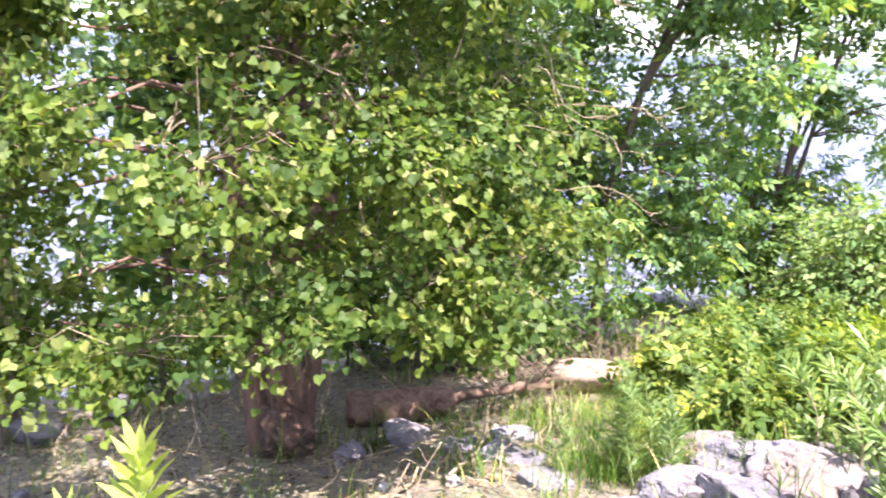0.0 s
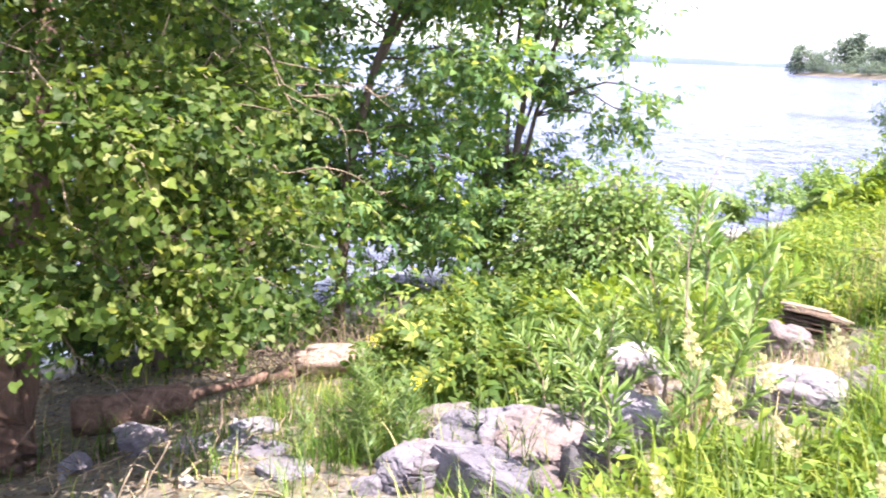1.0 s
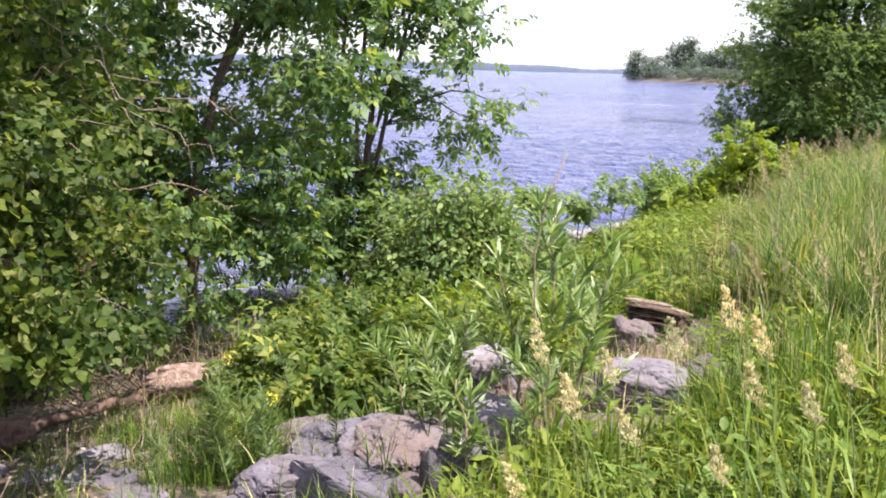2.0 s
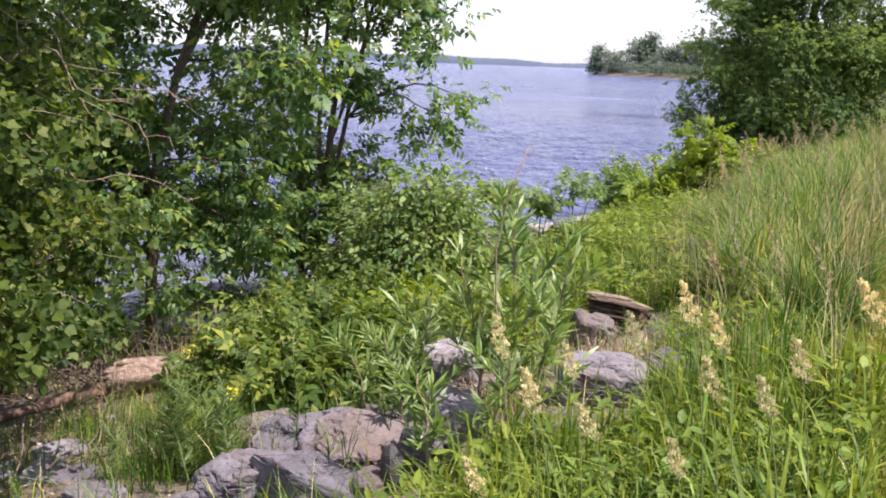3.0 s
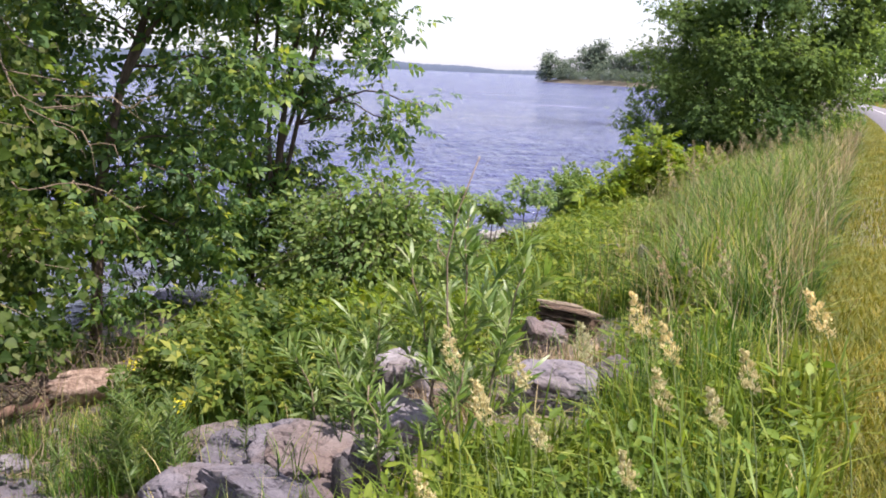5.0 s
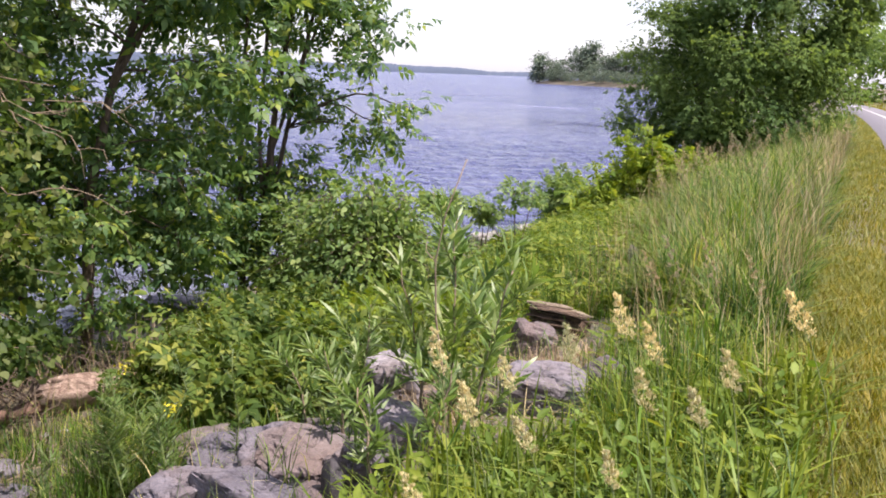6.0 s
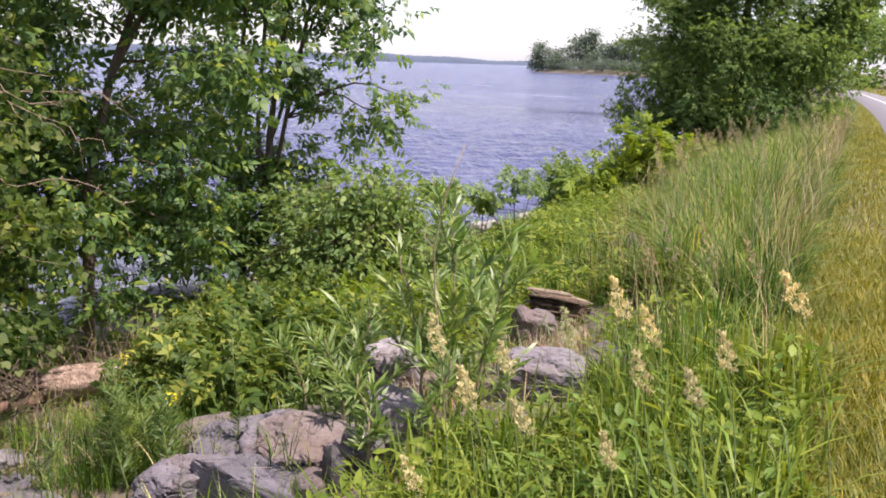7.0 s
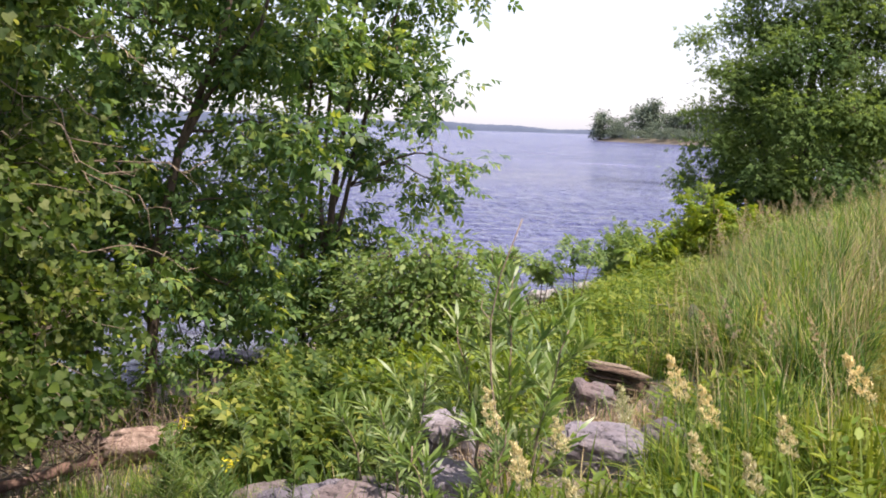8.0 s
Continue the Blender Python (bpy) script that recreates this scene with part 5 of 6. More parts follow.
for k, (x, y, h, lx, ly) in enumerate([(-4.5, 0.95, 0.5, 0.02, -0.12), (-4.3, 1.15, 0.4, 0.0, 0.1), (-4.2, 2.75, 0.38, 0.1, 0.15), (-3.9, 2.3, 0.42, 0.05, 0.2), (-4.4, 3.4, 0.4, -0.05, 0.15), (-5.0, 4.6, 0.45, 0.0, 0.05),
                                       (-1.72, 4.22, 1.55, 0.02, 0.04), (-4.75, 10.6, 1.3, 0.05, 0.0), (-5.3, 6.2, 0.55, 0.1, 0.1), (-5.5, 6.5, 0.6, -0.08, 0.05), (-5.9, 6.3, 0.5, 0.1, -0.1)]):
    dried_weed(x, y, h, (lx, ly), 700 + k)


def dead_brush(x, y, n, seed, wide, tall):
    """A tangle of thin dry twigs heaped on the ground."""
    rs = np.random.RandomState(seed)
    t = thing("dead_brush", (x, y, lz(x, y)), "tangled heap of dry brown twigs behind the driftwood", "dry twigs")
    for k in range(n):
        px, py = x + wide * rs.randn() * 0.5, y + wide * rs.randn() * 0.5
        a, L = rs.rand() * 6.28, 0.3 + 0.5 * rs.rand()
        p = np.array([px, py, lz(px, py) - 0.01])
        q = p + np.array([math.cos(a) * L, math.sin(a) * L, tall * (0.2 + 0.9 * rs.rand())])
        part("twig", fast_mesh("twig", *tube(bow(p, q, 7, 0.1 * L, rs, 0.09), np.linspace(0.006, 0.002, 7), 5)), M_STEM, t)


dead_brush(-6.0, 6.45, 40, 61, 0.8, 0.5)
dead_brush(-6.5, 5.9, 30, 62, 0.7, 0.4)
dead_brush(-5.75, 5.0, 26, 63, 0.45, 0.25)


def litter():
    """Dead leaves and bark flakes lying on the shaded soil."""
    rs = np.random.RandomState(55)
    n = 9000
    y = 0.3 + 6.5 * rs.rand(n)
    x = -3.2 - 5.4 * rs.rand(n) ** 0.9
    keep = x > shore(y) + 0.3
    x, y = x[keep], y[keep]
    n = len(x)
    p = np.stack([x, y, land(x, y) + 0.006 + 0.012 * rs.rand(n)], 1)
    a = rs.rand(n) * 6.28
    ob = part("leaf_litter", fast_mesh("leaf_litter", *strew(*SHAPES["diamond"], p, np.stack([np.cos(a), np.sin(a), 0.25 * rs.randn(n)], 1), unit(rs.randn(n, 3) * 0.25 + [0, 0, 1]), 0.025 + 0.055 * rs.rand(n) ** 2)), M_LITTER)
    tagged(ob, "brown dead leaves and bark flakes on the soil", "leaf litter", "", "stuff")


litter()

# ---- distant trees ----
def far_tree(x, y, h, w, seed, material, base=None, group="trees on the far point"):
    z = lz(x, y) if base is None else base
    rs = np.random.RandomState(seed)
    bl = []
    for k in range(9):
        f = k / 8
        rr = w * (0.34 + 0.24 * math.sin(math.pi * (0.1 + 0.75 * f)))
        bl.append(((x + rs.randn() * w * 0.22, y + rs.randn() * w * 0.2, z + h * (0.08 + 0.80 * f)), (rr, rr, h * 0.13)))
    return grow("far_tree", (x, y, z), "distant full green tree on the low wooded point", "tree",
                [[(x, y, z - 0.4, h * 0.03), (x + 0.2, y, z + h * 0.5, h * 0.02), (x, y, z + h * 0.92, h * 0.006)]], bl, 28, 10, h * 0.08, "diamond", material, M_STEM, seed, brush=False,
                spread=h * 0.05, gap=-0.4, gapscale=0.25, lift=0.3, round_out=0.8, group=group)


# the far point's trees carry the haze in their leaf colour
rs = np.random.RandomState(90)
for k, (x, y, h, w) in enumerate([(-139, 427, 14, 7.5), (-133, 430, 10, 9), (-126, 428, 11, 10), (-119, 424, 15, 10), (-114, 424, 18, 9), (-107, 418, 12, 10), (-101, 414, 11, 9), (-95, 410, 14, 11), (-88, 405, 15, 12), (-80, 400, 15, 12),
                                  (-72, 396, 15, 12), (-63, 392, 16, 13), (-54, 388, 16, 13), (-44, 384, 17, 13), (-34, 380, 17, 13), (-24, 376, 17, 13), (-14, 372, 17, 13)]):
    far_tree(x, y, h, w, 600 + k, M_HAZELEAF)
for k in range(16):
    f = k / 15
    far_tree(-138 + 62 * f, 429 - 56 * f + 1.0 * math.sin(k * 2.1), 3.5 + 2.5 * rs.rand(), 7, 620 + k, M_HAZELEAF)
for k, (x, y, h, w) in enumerate([(-9, 104, 8, 7), (-5.5, 112, 9, 8), (3.5, 118, 9, 8), (9, 112, 10, 8), (15, 104, 10, 8), (-1, 128, 10, 9), (-13, 98, 7, 6)]):
    far_tree(x, y, h, w, 640 + k, M_OAK, group="trees beyond the path's bend")

# ---- grasses and weeds ----
def blades(rs, x, y, h, w, bend, levels=4, turn=None):
    """Curved tapering blades rooted on the ground, bending any way or each its given way."""
    n = len(x)
    z = land(x, y) - 0.01
    a = rs.rand(n) * 2 * np.pi if turn is None else turn
    d = np.stack([np.cos(a), np.sin(a), np.zeros(n)], 1)
    side = np.stack([-np.sin(a), np.cos(a), np.zeros(n)], 1)
    base = np.stack([x, y, z], 1)
    s = np.linspace(0, 1, levels)
    rows = []
    for k in s[:-1]:
        c = base + d * (h * bend * k**2)[:, None] + np.array([0, 0, 1.0]) * (h * k * (1 - 0.35 * bend * k))[:, None]
        ww = (w * (1 - k) ** 0.6)[:, None] * 0.5
        rows += [c - side * ww, c + side * ww]
    rows.append(base + d * (h * bend)[:, None] + np.array([0, 0, 1.0]) * (h * (1 - 0.35 * bend))[:, None])
    v = np.stack(rows, 1)
    m, f = v.shape[1], []
    for k in range(levels - 2):
        f += [(2 * k, 2 * k + 1, 2 * k + 3), (2 * k, 2 * k + 3, 2 * k + 2)]
    f.append((m - 3, m - 2, m - 1))
    tf = np.asarray(f)[None] + (np.arange(n) * m)[:, None, None]
    return v.reshape(-1, 3), tf.reshape(-1, 3)


def open_spot(x, y):
    """Bare spots round the stones and the driftwood."""
    x, y = np.asarray(x, float), np.asarray(y, float)
    out = np.zeros(np.broadcast(x, y).shape, bool)
    for x0, x1, y0, y1 in ((-1.95, -1.1, 4.35, 6.0), (-3.05, -2.15, 4.85, 5.95), (-4.5, -2.9, 4.9, 6.0), (-2.5, -1.45, 5.8, 7.8), (-3.45, -1.7, 3.3, 4.75), (-2.35, -1.95, 9.6, 10.7)):
        out |= (x > x0) & (x < x1) & (y > y0) & (y < y1)
    return out


def edge_x(y):
    """Where the tall grass ends towards the lake."""
    return -0.95 - 0.125 * y


def tufts(rs, cx, cy, tall, count, wide, spread, levels=5):
    """Blades in tufts: each tuft with its own height and lean, its blades fanning out."""
    n = len(cx)
    per = (count * (0.6 + 0.8 * rs.rand(n))).astype(int)
    k = np.repeat(np.arange(n), per)
    m = len(k)
    x, y = cx[k] + spread * rs.randn(m), cy[k] + spread * rs.randn(m)
    lean = rs.rand(n)
    h = tall[k] * (0.35 + 0.75 * rs.rand(m) ** 0.8)
    way = rs.rand(n) * 2 * np.pi
    return x, y, h, wide[k] * (0.6 + 0.8 * rs.rand(m)), np.clip(0.3 + 0.6 * lean[k] + 0.45 * rs.randn(m), 0.05, 1.35), way[k] + 1.5 * rs.randn(m)


def meadow():
    rs = np.random.RandomState(77)
    n = 3900
    y = 1.25 + 46 * rs.rand(n) ** 1.55
    x = edge_x(y) + (np.interp(y, [2, 8, 20], [-0.22, -0.34, -0.36]) - edge_x(y)) * rs.rand(n) ** 0.9
    ragged = 0.4 * np.sin(y * 2.3) + 0.25 * np.sin(y * 5.1 + 1)
    keep = (x > edge_x(y) + np.interp(y, [3, 5, 8, 14], [0.35, 0.8, 0.7, 0.4]) + ragged) & (np.hypot(x, y) > 1.6) & ~open_spot(x, y)
    clear = np.sin(2.7 * x + 1.9 * y + 0.8) + np.sin(3.9 * x - 2.6 * y + 2.0) + 0.6 * np.sin(7.1 * x + 5.3 * y)
    keep &= (clear > -0.75) | (y > 9)  # low gaps between the stands of tall grass
    x, y = x[keep], y[keep]
    tall = np.interp(y, [1.2, 3.0, 4.5, 7, 12, 30], [0.30, 0.40, 0.58, 0.9, 1.05, 1.05]) * np.interp(x - edge_x(y), [0, 0.9], [0.6, 1.0])
    tall *= np.interp(-x, [0.22, 0.75], [0.35, 1]) * (0.45 + 0.7 * rs.rand(len(x)))
    wide = 0.0072 + 0.0005 * y + 0.006 * (rs.rand(len(x)) < 0.18)
    bx, by, h, w, bend, way = tufts(rs, x, y, tall, 32, wide, 0.075)
    bend = np.clip(bend + np.interp(by, [5, 9], [0, 0.25]), 0.05, 1.4)
    ob = part("tall_grass", fast_mesh("tall_grass", *blades(rs, bx, by, h, w, bend, 4, way)), M_GRASS)
    tagged(ob, "tall unmown green meadow grass on the bank", "grass", "", "stuff")
    # broad fresh blades in front, near the path
    n = 1050
    y = 1.9 + 3.4 * rs.rand(n)
    x = -1.75 + 1.75 * rs.rand(n)
    keep = (np.hypot(x, y) > 1.9) & ~open_spot(x, y)
    bx, by, h, w, bend, way = tufts(rs, x[keep], y[keep], 0.2 + 0.36 * rs.rand(keep.sum()), 7, 0.012 + 0.012 * rs.rand(keep.sum()), 0.05)
    ob = part("broad_grass", fast_mesh("broad_grass", *blades(rs, bx, by, h, w, bend, 5, way)), M_HERB)
    tagged(ob, "fresh broad-bladed bright green grass", "grass", "", "stuff")
    # dry stalks among the green
    n = 7000
    y = 4.5 + 28 * rs.rand(n) ** 0.9
    x = edge_x(y) - 0.3 + (0.05 - edge_x(y)) * rs.rand(n) ** 0.7  # thicker towards the mown edge
    keep = ~open_spot(x, y) & ((y > 7) | (rs.rand(n) < 0.5))
    x, y = x[keep], y[keep]
    n = len(x)
    h = np.interp(y, [2, 5, 10], [0.4, 0.75, 1.0]) * (0.5 + 0.6 * rs.rand(n))
    ob = part("dry_grass", fast_mesh("dry_grass", *blades(rs, x, y, h, 0.003 + 0.0004 * y, 0.1 + 0.8 * rs.rand(n) ** 1.5, 5)), M_STRAW)
    tagged(ob, "pale dry stalks standing in the meadow grass", "dry grass", "", "stuff")


meadow()


def lawn():
    rs = np.random.RandomState(78)
    y = 1.0 + 60 * rs.rand(34000) ** 2.0
    x = -0.22 + 0.89 * rs.rand(len(y))
    x = np.minimum(x, path_x(y) - 0.02)
    y = np.concatenate([y, 1.2 + 9 * rs.rand(24000)])
    x = np.concatenate([x, -0.35 + 0.7 * rs.rand(24000)])
    h = 0.06 + 0.09 * rs.rand(len(x))
    ob = part("mown_grass", fast_mesh("mown_grass", *blades(rs, x, y, h, 0.006 + 0.0006 * y, 0.3 + 0.5 * rs.rand(len(x)), 3)), M_LAWN)
    tagged(ob, "short yellowish mown grass along the path", "grass", "", "stuff")
    y = -6 + 7.4 * rs.rand(17000)  # the verge behind
    x = -2.6 + 3.24 * rs.rand(len(y)) ** 0.8
    ob = part("mown_grass", fast_mesh("mown_grass", *blades(rs, x, y, 0.05 + 0.09 * rs.rand(len(x)), np.full(len(x), 0.013), 0.3 + 0.5 * rs.rand(len(x)), 3)), M_LAWN)
    tagged(ob, "short mown grass on the verge beside the path", "grass", "", "stuff")
    y = 20 + 120 * rs.rand(9000)
    x = path_x(y) + 2.85 + 9 * rs.rand(len(y)) ** 1.5
    ob = part("mown_grass", fast_mesh("mown_grass", *blades(rs, x, y, 0.08 + 0.12 * rs.rand(len(x)), 0.02 + 0.0004 * y, 0.3 + 0.5 * rs.rand(len(x)), 3)), M_LAWN)
    tagged(ob, "mown grass on the far side of the path", "grass", "", "stuff")


lawn()


def bank_grass():
    """Thinner tufts over the rest of the slope, with dry stalks."""
    rs = np.random.RandomState(79)
    pts = []
    for k in range(1900):
        y = 1.2 + 21 * rs.rand() ** 1.2
        s = float(shore(y))
        x = s + 0.5 + (float(edge_x(y)) + 0.8 - s) * rs.rand() ** 0.6
        shade = x < -3.6 and y < 5.6
        if open_spot(x, y) and rs.rand() < 0.75:
            continue
        if shade and rs.rand() < (0.35 if x > -4.7 else 0.75):
            continue
        m = 6 + int(16 * rs.rand())
        pts.append(np.stack([x + 0.08 * rs.randn(m), y + 0.08 * rs.randn(m), np.full(m, (0.12 if shade else 0.2) + 0.25 * rs.rand())], 1))
    p = np.concatenate(pts)
    h = p[:, 2] * (0.6 + 0.7 * rs.rand(len(p)))
    ob = part("bank_grass", fast_mesh("bank_grass", *blades(rs, p[:, 0], p[:, 1], h, 0.006 + 0.004 * rs.rand(len(p)), 0.2 + 0.6 * rs.rand(len(p)), 4)), M_GRASS)
    tagged(ob, "thin green grass tufts between the stones", "grass", "", "stuff")
    y = 1.0 + 20 * rs.rand(5200) ** 1.2
    s = shore(y)
    x = s + 0.6 + (-0.6 - s) * rs.rand(len(y))
    keep = (x > -3.4) | (y > 5.2) | (rs.rand(len(x)) < 0.22)
    x, y = x[keep], y[keep]
    h = 0.08 + 0.35 * rs.rand(len(x)) ** 2
    ob = part("dry_grass", fast_mesh("dry_grass", *blades(rs, x, y, h, 0.005 + 0.003 * rs.rand(len(x)), 0.3 + 1.3 * rs.rand(len(x)), 4)), M_STRAW)
    tagged(ob, "dry straw and dead stalks over the bank", "dry grass", "", "stuff")
    # taller tufts on the open slope
    n = 900
    y = 5.0 + 17 * rs.rand(n) ** 1.1
    x = edge_x(y) + 0.5 - 2.9 * rs.rand(n)
    keep = ~open_spot(x, y) & (x > shore(y) + 0.4)
    x, y = x[keep], y[keep]
    bx, by, h, w, bend, way = tufts(rs, x, y, 0.28 + 0.35 * rs.rand(len(x)), 16, 0.006 + 0.0006 * y, 0.06)
    ob = part("bank_grass", fast_mesh("bank_grass", *blades(rs, bx, by, h, w, bend, 4, way)), M_GRASS)
    tagged(ob, "green grass tufts among weeds on the open slope", "grass", "", "stuff")
    # fine grass round the upright weeds
    n = 190
    x, y = -3.9 + 0.45 * rs.randn(n), 4.55 + 0.45 * rs.randn(n)
    bx, by, h, w, bend, way = tufts(rs, x, y, 0.16 + 0.24 * rs.rand(n), 16, np.full(n, 0.006), 0.06)
    ob = part("bank_grass", fast_mesh("bank_grass", *blades(rs, bx, by, h, w, bend, 4, way)), M_GRASS)
    tagged(ob, "fine green grass round the upright weeds", "grass", "", "stuff")
    # straw and tufts on the soil before the driftwood
    n = 240
    x, y = -4.75 + 0.55 * rs.randn(n), 4.75 + 0.45 * rs.randn(n)
    for name, mat, tall, label in (("dry_grass", M_LITTER, 0.14, "matted dead brown grass on the soil before the driftwood"), ("bank_grass", M_GRASS, 0.2, "short green tufts on the soil before the driftwood")):
        pick = rs.rand(n) < 0.5
        bx, by, h, w, bend, way = tufts(rs, x[pick], y[pick], tall * (0.5 + rs.rand(pick.sum())), 12, np.full(pick.sum(), 0.006), 0.08)
        ob = part(name, fast_mesh(name, *blades(rs, bx, by, h, w, bend, 4, way)), mat)
        tagged(ob, label, "grass", "", "stuff")
    # reddish dead grass between the pale boulder, the slab and the driftwood chunk
    n = 120
    x = np.concatenate([-2.22 + 0.12 * rs.randn(n // 2), -1.85 + 0.2 * rs.randn(n // 2)])
    y = np.concatenate([5.1 + 0.2 * rs.randn(n // 2), 6.25 + 0.25 * rs.randn(n // 2)])
    bx, by, h, w, bend, way = tufts(rs, x, y, 0.12 + 0.2 * rs.rand(n), 14, np.full(n, 0.005), 0.05)
    ob = part("dry_grass", fast_mesh("dry_grass", *blades(rs, bx, by, h, w, bend, 4, way)), M_RIPE)
    tagged(ob, "reddish dead grass between the boulders", "dry grass", "", "stuff")
    # reed stalks behind the driftwood
    x, y = -5.7 + 0.7 * rs.randn(90) * 0.5, 6.4 + 0.5 * rs.randn(90)
    ob = part("dry_grass", fast_mesh("dry_grass", *blades(rs, x, y, 0.35 + 0.35 * rs.rand(90), np.full(90, 0.009), 0.05 + 0.35 * rs.rand(90), 4)), M_STRAW)
    tagged(ob, "pale dead reed stalks behind the driftwood", "dry grass", "", "stuff")


bank_grass()


def weeds():
    """Low broad-leaved weeds: short stems with leaves on them."""
    rs = np.random.RandomState(80)
    P, A, N, S = [], [], [], []
    for k in range(3600):
        y = 1.6 + 24 * rs.rand() ** 1.3
        lo, hi = float(edge_x(y)) - 2.2, float(edge_x(y)) + 1.1
        if y < 5:
            lo, hi = -1.9, -0.1
        x = lo + (hi - lo) * rs.rand()
        if y < 5 and rs.rand() < 0.45:
            continue
        if math.hypot(x, y) < 1.7 or bool(open_spot(x, y)) or x < shore(y) + 0.6:
            continue
        h = (0.14 + 0.26 * rs.rand()) * (1.1 if x < edge_x(y) else 0.9)
        m = 6 + int(7 * rs.rand())
        b = np.array([x, y, lz(x, y)])
        f = rs.rand(m, 1)
        a = rs.rand(m) * 6.28
        P.append(b + np.concatenate([0.05 * rs.randn(m, 2), 0.03 + h * f], 1))
        A.append(unit(np.stack([np.cos(a), np.sin(a), 0.1 + 0.5 * rs.rand(m)], 1)))
        N.append(unit(rs.randn(m, 3) * 0.35 + [0.2, 0, 1]))
        S.append((0.035 + 0.055 * rs.rand(m) ** 1.5) * (1 + 0.04 * y))
    P, A, N, S = (np.concatenate(v) for v in (P, A, N, S))
    ob = part("low_weeds", fast_mesh("low_weeds", *strew(*SHAPES["leaflet"], P, A, N, S * 1.2)), M_HERB)
    tagged(ob, "low broad-leaved green weeds covering the bank", "weeds", "", "stuff")


weeds()


def broad_weeds():
    """Rosettes of broad pale green leaves in the front of the meadow."""
    rs = np.random.RandomState(83)
    P, A, N, S = [], [], [], []
    for k in range(120):
        y = 2.2 + 2.6 * rs.rand()
        x = -1.15 + 1.05 * rs.rand()
        if bool(open_spot(x, y)):
            continue
        m, h = 7 + int(5 * rs.rand()), 0.12 + 0.3 * rs.rand()
        a = rs.rand(m) * 6.28
        P.append(np.array([x, y, lz(x, y)]) + np.concatenate([0.03 * rs.randn(m, 2), 0.04 + h * rs.rand(m, 1)], 1))
        A.append(unit(np.stack([np.cos(a), np.sin(a), 0.2 + 0.6 * rs.rand(m)], 1)))
        N.append(unit(rs.randn(m, 3) * 0.3 + [0.2, 0, 1]))
        S.append(0.035 + 0.05 * rs.rand(m) ** 1.5)
    P, A, N, S = (np.concatenate(v) for v in (P, A, N, S))
    ob = part("broad_weeds", fast_mesh("broad_weeds", *strew(*SHAPES["oval"], P, A, N, S)), M_BROAD)
    tagged(ob, "broad-leaved pale green weeds in front of the tall grass", "weeds", "", "stuff")


broad_weeds()


def plume(seed, x, y, h, head, lean=0.1, fat=0.12, m=620, material=None, label="tall grass stalk with a straw-coloured feathery seed head"):
    """A grass stalk with a feathery seed head over (x, y) and two leaves."""
    rs = np.random.RandomState(seed)
    a = 3.3 + 0.6 * rs.randn()  # the wind off the bank bends them all towards the lake
    lean = 0.07 + 0.45 * lean
    lx, ly = math.cos(a) * lean * h, math.sin(a) * lean * h
    x, y = x - lx, y - ly
    z = lz(x, y)
    t = thing("flowering_grass", (x, y, z), label, "grass", "flowering grass stalks")
    line = np.array([(x + lx * s**3, y + ly * s**3, z - 0.03 + (h + 0.03) * s) for s in np.linspace(0, 1, 8)])
    part("stalk", fast_mesh("stalk", *tube(line, np.linspace(0.0028, 0.0014, 8), 5)), M_GREENSTEM, t)
    top = line[-1]
    d = unit(line[-1] - line[-2])
    lump = rs.randint(0, 13, m)  # seeds sit in a dozen dense tufts up the stalk
    s = (lump + 0.5) / 13
    turn = lump * 2.4
    w = np.stack([np.cos(turn), np.sin(turn), np.full(m, 0.35)], 1)
    r = fat * head * np.interp(s, [0, 0.25, 1], [0.7, 1.25, 0.15])
    P = top - d * head * (1 - s)[:, None] * 0.9 + w * r[:, None] + rs.randn(m, 3) * (0.36 * fat * head * (1.25 - 0.8 * s))[:, None]
    A = unit(w * 0.6 + d * 1.1 + rs.randn(m, 3) * 0.25)
    part("seed_head", fast_mesh("seed_head", *strew(*SHAPES["diamond"], P, A, unit(rs.randn(m, 3)), 0.006 + 0.007 * rs.rand(m))), material or M_PLUME, t, "feathery seed head")
    for k in (2, 4):
        b = line[k]
        aa = rs.rand() * 6.28
        q = [b, b + np.array([math.cos(aa) * 0.08, math.sin(aa) * 0.08, 0.09]), b + np.array([math.cos(aa) * 0.2, math.sin(aa) * 0.2, 0.10])]
        sd = np.array([-math.sin(aa), math.cos(aa), 0]) * 0.005
        v = [q[0] - sd * 0.6, q[0] + sd * 0.6, q[1] - sd, q[1] + sd, q[2]]
        part("blade", fast_mesh("blade", v, [(0, 1, 3), (0, 3, 2), (2, 3, 4)]), M_GRASS, t)
    return t


for k, (x, y, h, head, lean) in enumerate([(-1.29, 3.0, 0.94, 0.17, 0.15), (-1.06, 2.73, 0.84, 0.15, 0.1), (-1.10, 2.80, 0.82, 0.13, 0.2), (-0.83, 2.57, 0.77, 0.13, 0.3), (-0.88, 3.26, 0.89, 0.16, 0.1), (-1.02, 2.98, 0.85, 0.13, 0.2), (-0.63, 2.93, 1.05, 0.16, 0.1),
                                           (-0.55, 3.04, 0.93, 0.15, 0.12), (-0.48, 2.62, 0.90, 0.15, 0.1), (-0.25, 2.61, 0.93, 0.13, 0.06), (-0.12, 2.93, 1.02, 0.16, 0.3), (-0.32, 2.54, 0.85, 0.12, 0.1), (-1.14, 2.47, 0.64, 0.14, 0.2), (-0.52, 2.45, 0.72, 0.11, 0.15)]):
    plume(400 + k, x, y, h, head, lean)
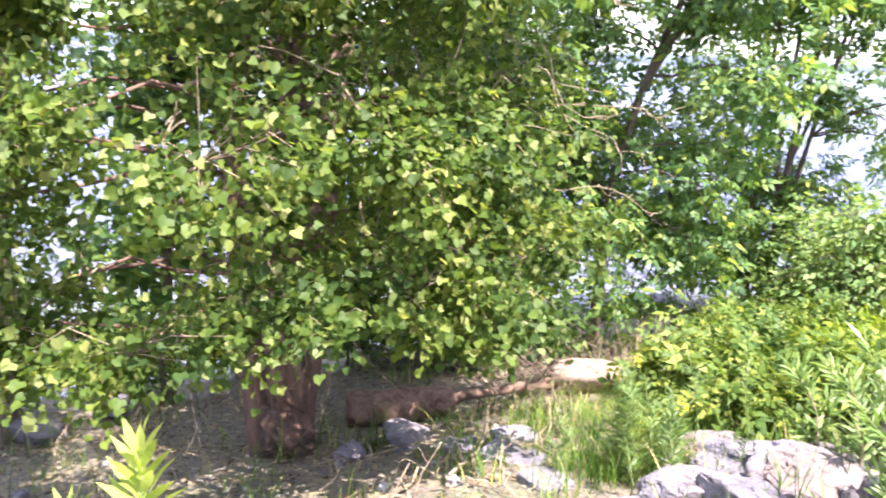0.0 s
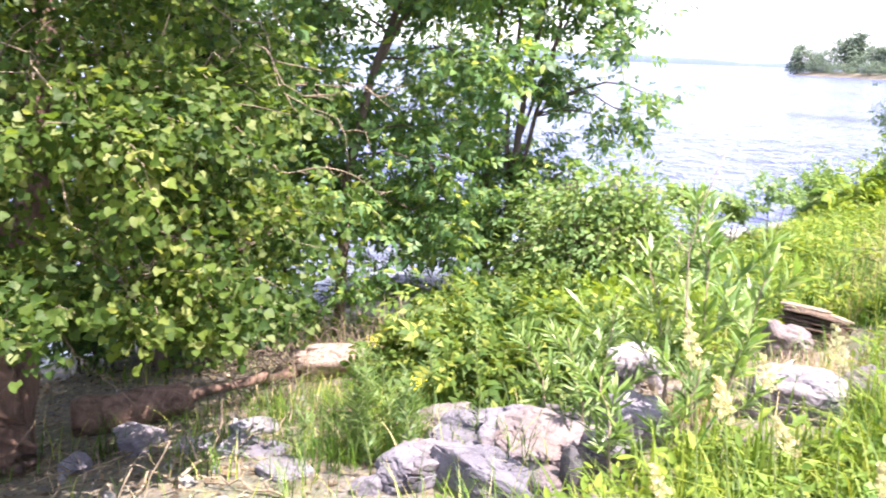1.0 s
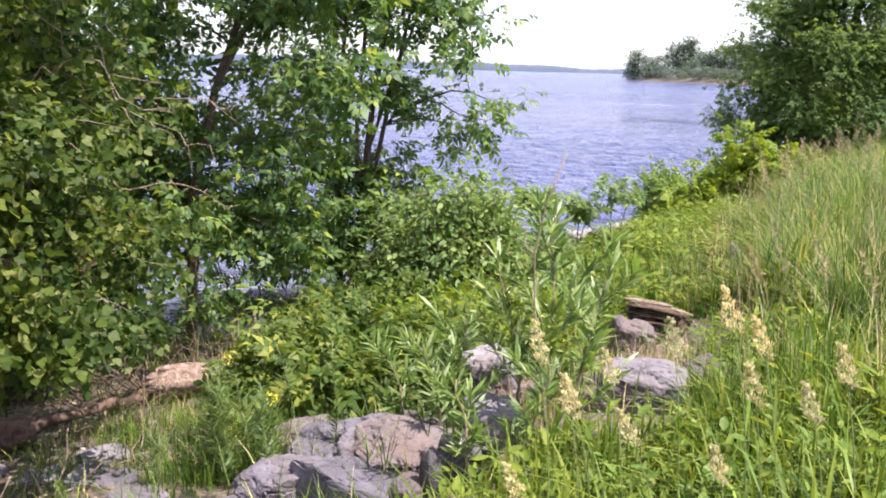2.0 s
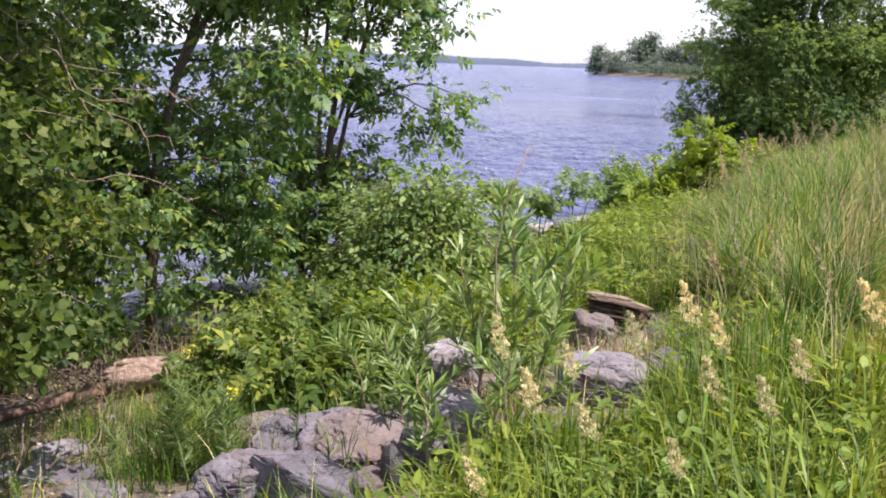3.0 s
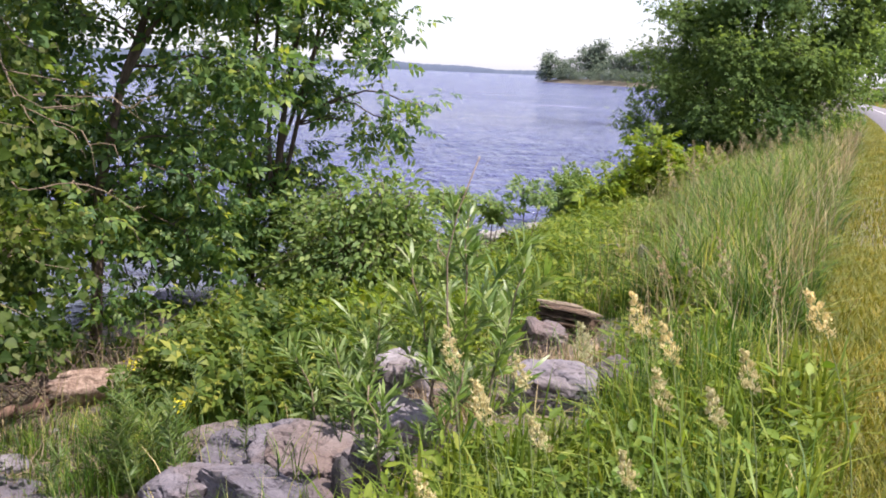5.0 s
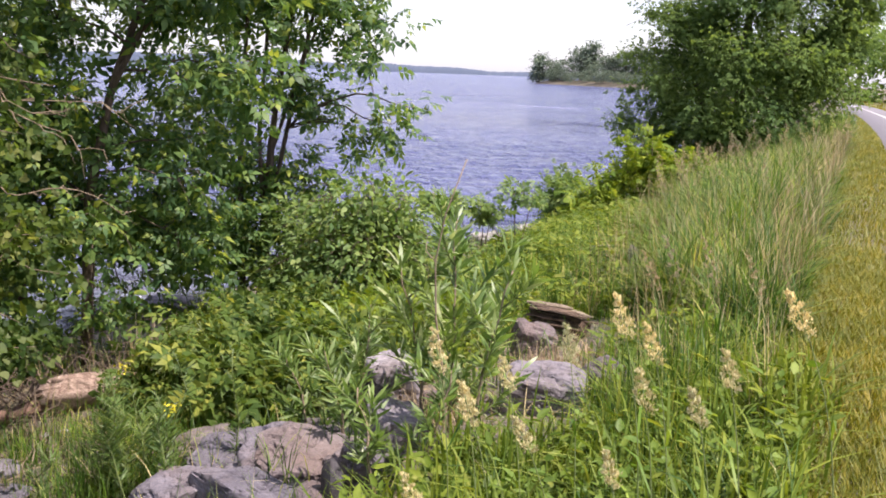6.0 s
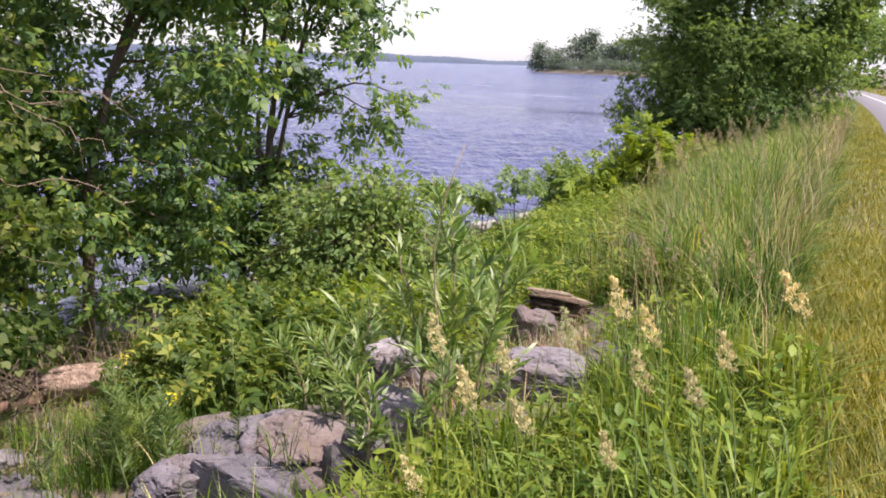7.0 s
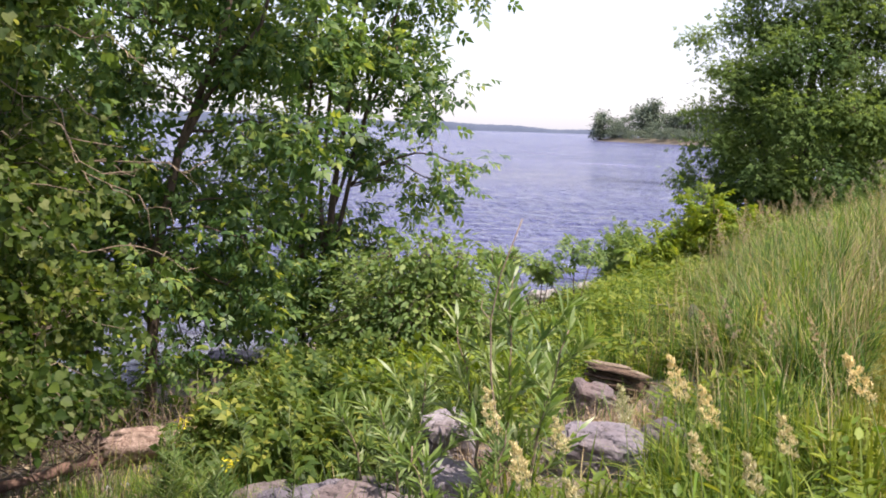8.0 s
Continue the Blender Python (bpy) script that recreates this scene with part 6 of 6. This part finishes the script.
for k, (x, y, h) in enumerate([(-0.75, 4.37, 1.08), (-0.39, 4.5, 0.9), (-0.62, 4.7, 1.0), (-0.95, 4.9, 0.95)]):
    plume(440 + k, x, y, h, 0.26, 0.2, 0.07, 320, M_RIPE, "tall grass stalk with a slender reddish seed head")
first = [plume(420 + k, -1.5 - 0.2 * k, 8.0 + k, 1.12 + 0.06 * k, 0.26, 0.2, 0.08, 200, M_RIPE, "tall grass stalk with a slender reddish seed head") for k in range(4)]
rs = np.random.RandomState(81)
for k in range(80):
    y = 8 + 18 * rs.rand()
    x = float(edge_x(y)) + 0.45 + (-0.5 - float(edge_x(y)) - 0.45) * rs.rand() ** 1.3
    copy_thing(first[k % 4], pose(x, y, lz(x, y), 0, 0, 360 * rs.rand()))


def goldenrod(x, y, h, seed, flower=False):
    """An upright weed with many small narrow leaves."""
    rs = np.random.RandomState(seed)
    z = lz(x, y)
    t = thing("tall_weed", (x, y, z), "upright feathery green weed" + (" with small yellow flowers" if flower else ""), "weed", "upright weeds by the stones")
    line = np.array([(x + 0.05 * s * rs.randn(), y + 0.05 * s * rs.randn(), z - 0.03 + (h + 0.03) * s) for s in np.linspace(0, 1, 7)])
    part("stem", fast_mesh("stem", *tube(line, np.linspace(0.006, 0.002, 7), 5)), M_GREENSTEM, t)
    m = 120
    s = 0.12 + 0.88 * rs.rand(m)
    i = s * 6
    b = np.minimum(i.astype(int), 5)
    p = line[b] + (line[b + 1] - line[b]) * (i - b)[:, None]
    a = rs.rand(m) * 6.28
    ax = unit(np.stack([np.cos(a), np.sin(a), 0.5 + 0.6 * rs.rand(m)], 1))
    part("foliage", fast_mesh("foliage", *strew([(vx * 0.55, vy, vz) for vx, vy, vz in LANCE_V], LANCE_F, p, ax, unit(rs.randn(m, 3) * 0.4 + [0, 0, 1]), (0.07 + 0.05 * rs.rand(m)) * np.interp(s, [0, 0.6, 1], [0.7, 1.1, 0.6]))), M_FEATHER, t, "", "stuff")
    if flower:
        k = 26
        q = line[-1] + rs.randn(k, 3) * [0.02, 0.02, 0.012]
        part("flower", fast_mesh("flower", *strew(*SHAPES["oval"], q, unit(rs.randn(k, 3) + [0, 0, 0.6]), unit(rs.randn(k, 3) + [0, 0, 1]), 0.022)), M_FLOWER, t, "small bright yellow flower head", "stuff")


rs = np.random.RandomState(82)
for k in range(17):
    goldenrod(-3.55 + 0.26 * rs.randn(), 4.0 + 0.26 * rs.randn(), 0.42 + 0.36 * rs.rand(), 500 + k)
goldenrod(-3.36, 4.04, 0.56, 530, True)
goldenrod(-3.95, 4.3, 0.68, 531, True)
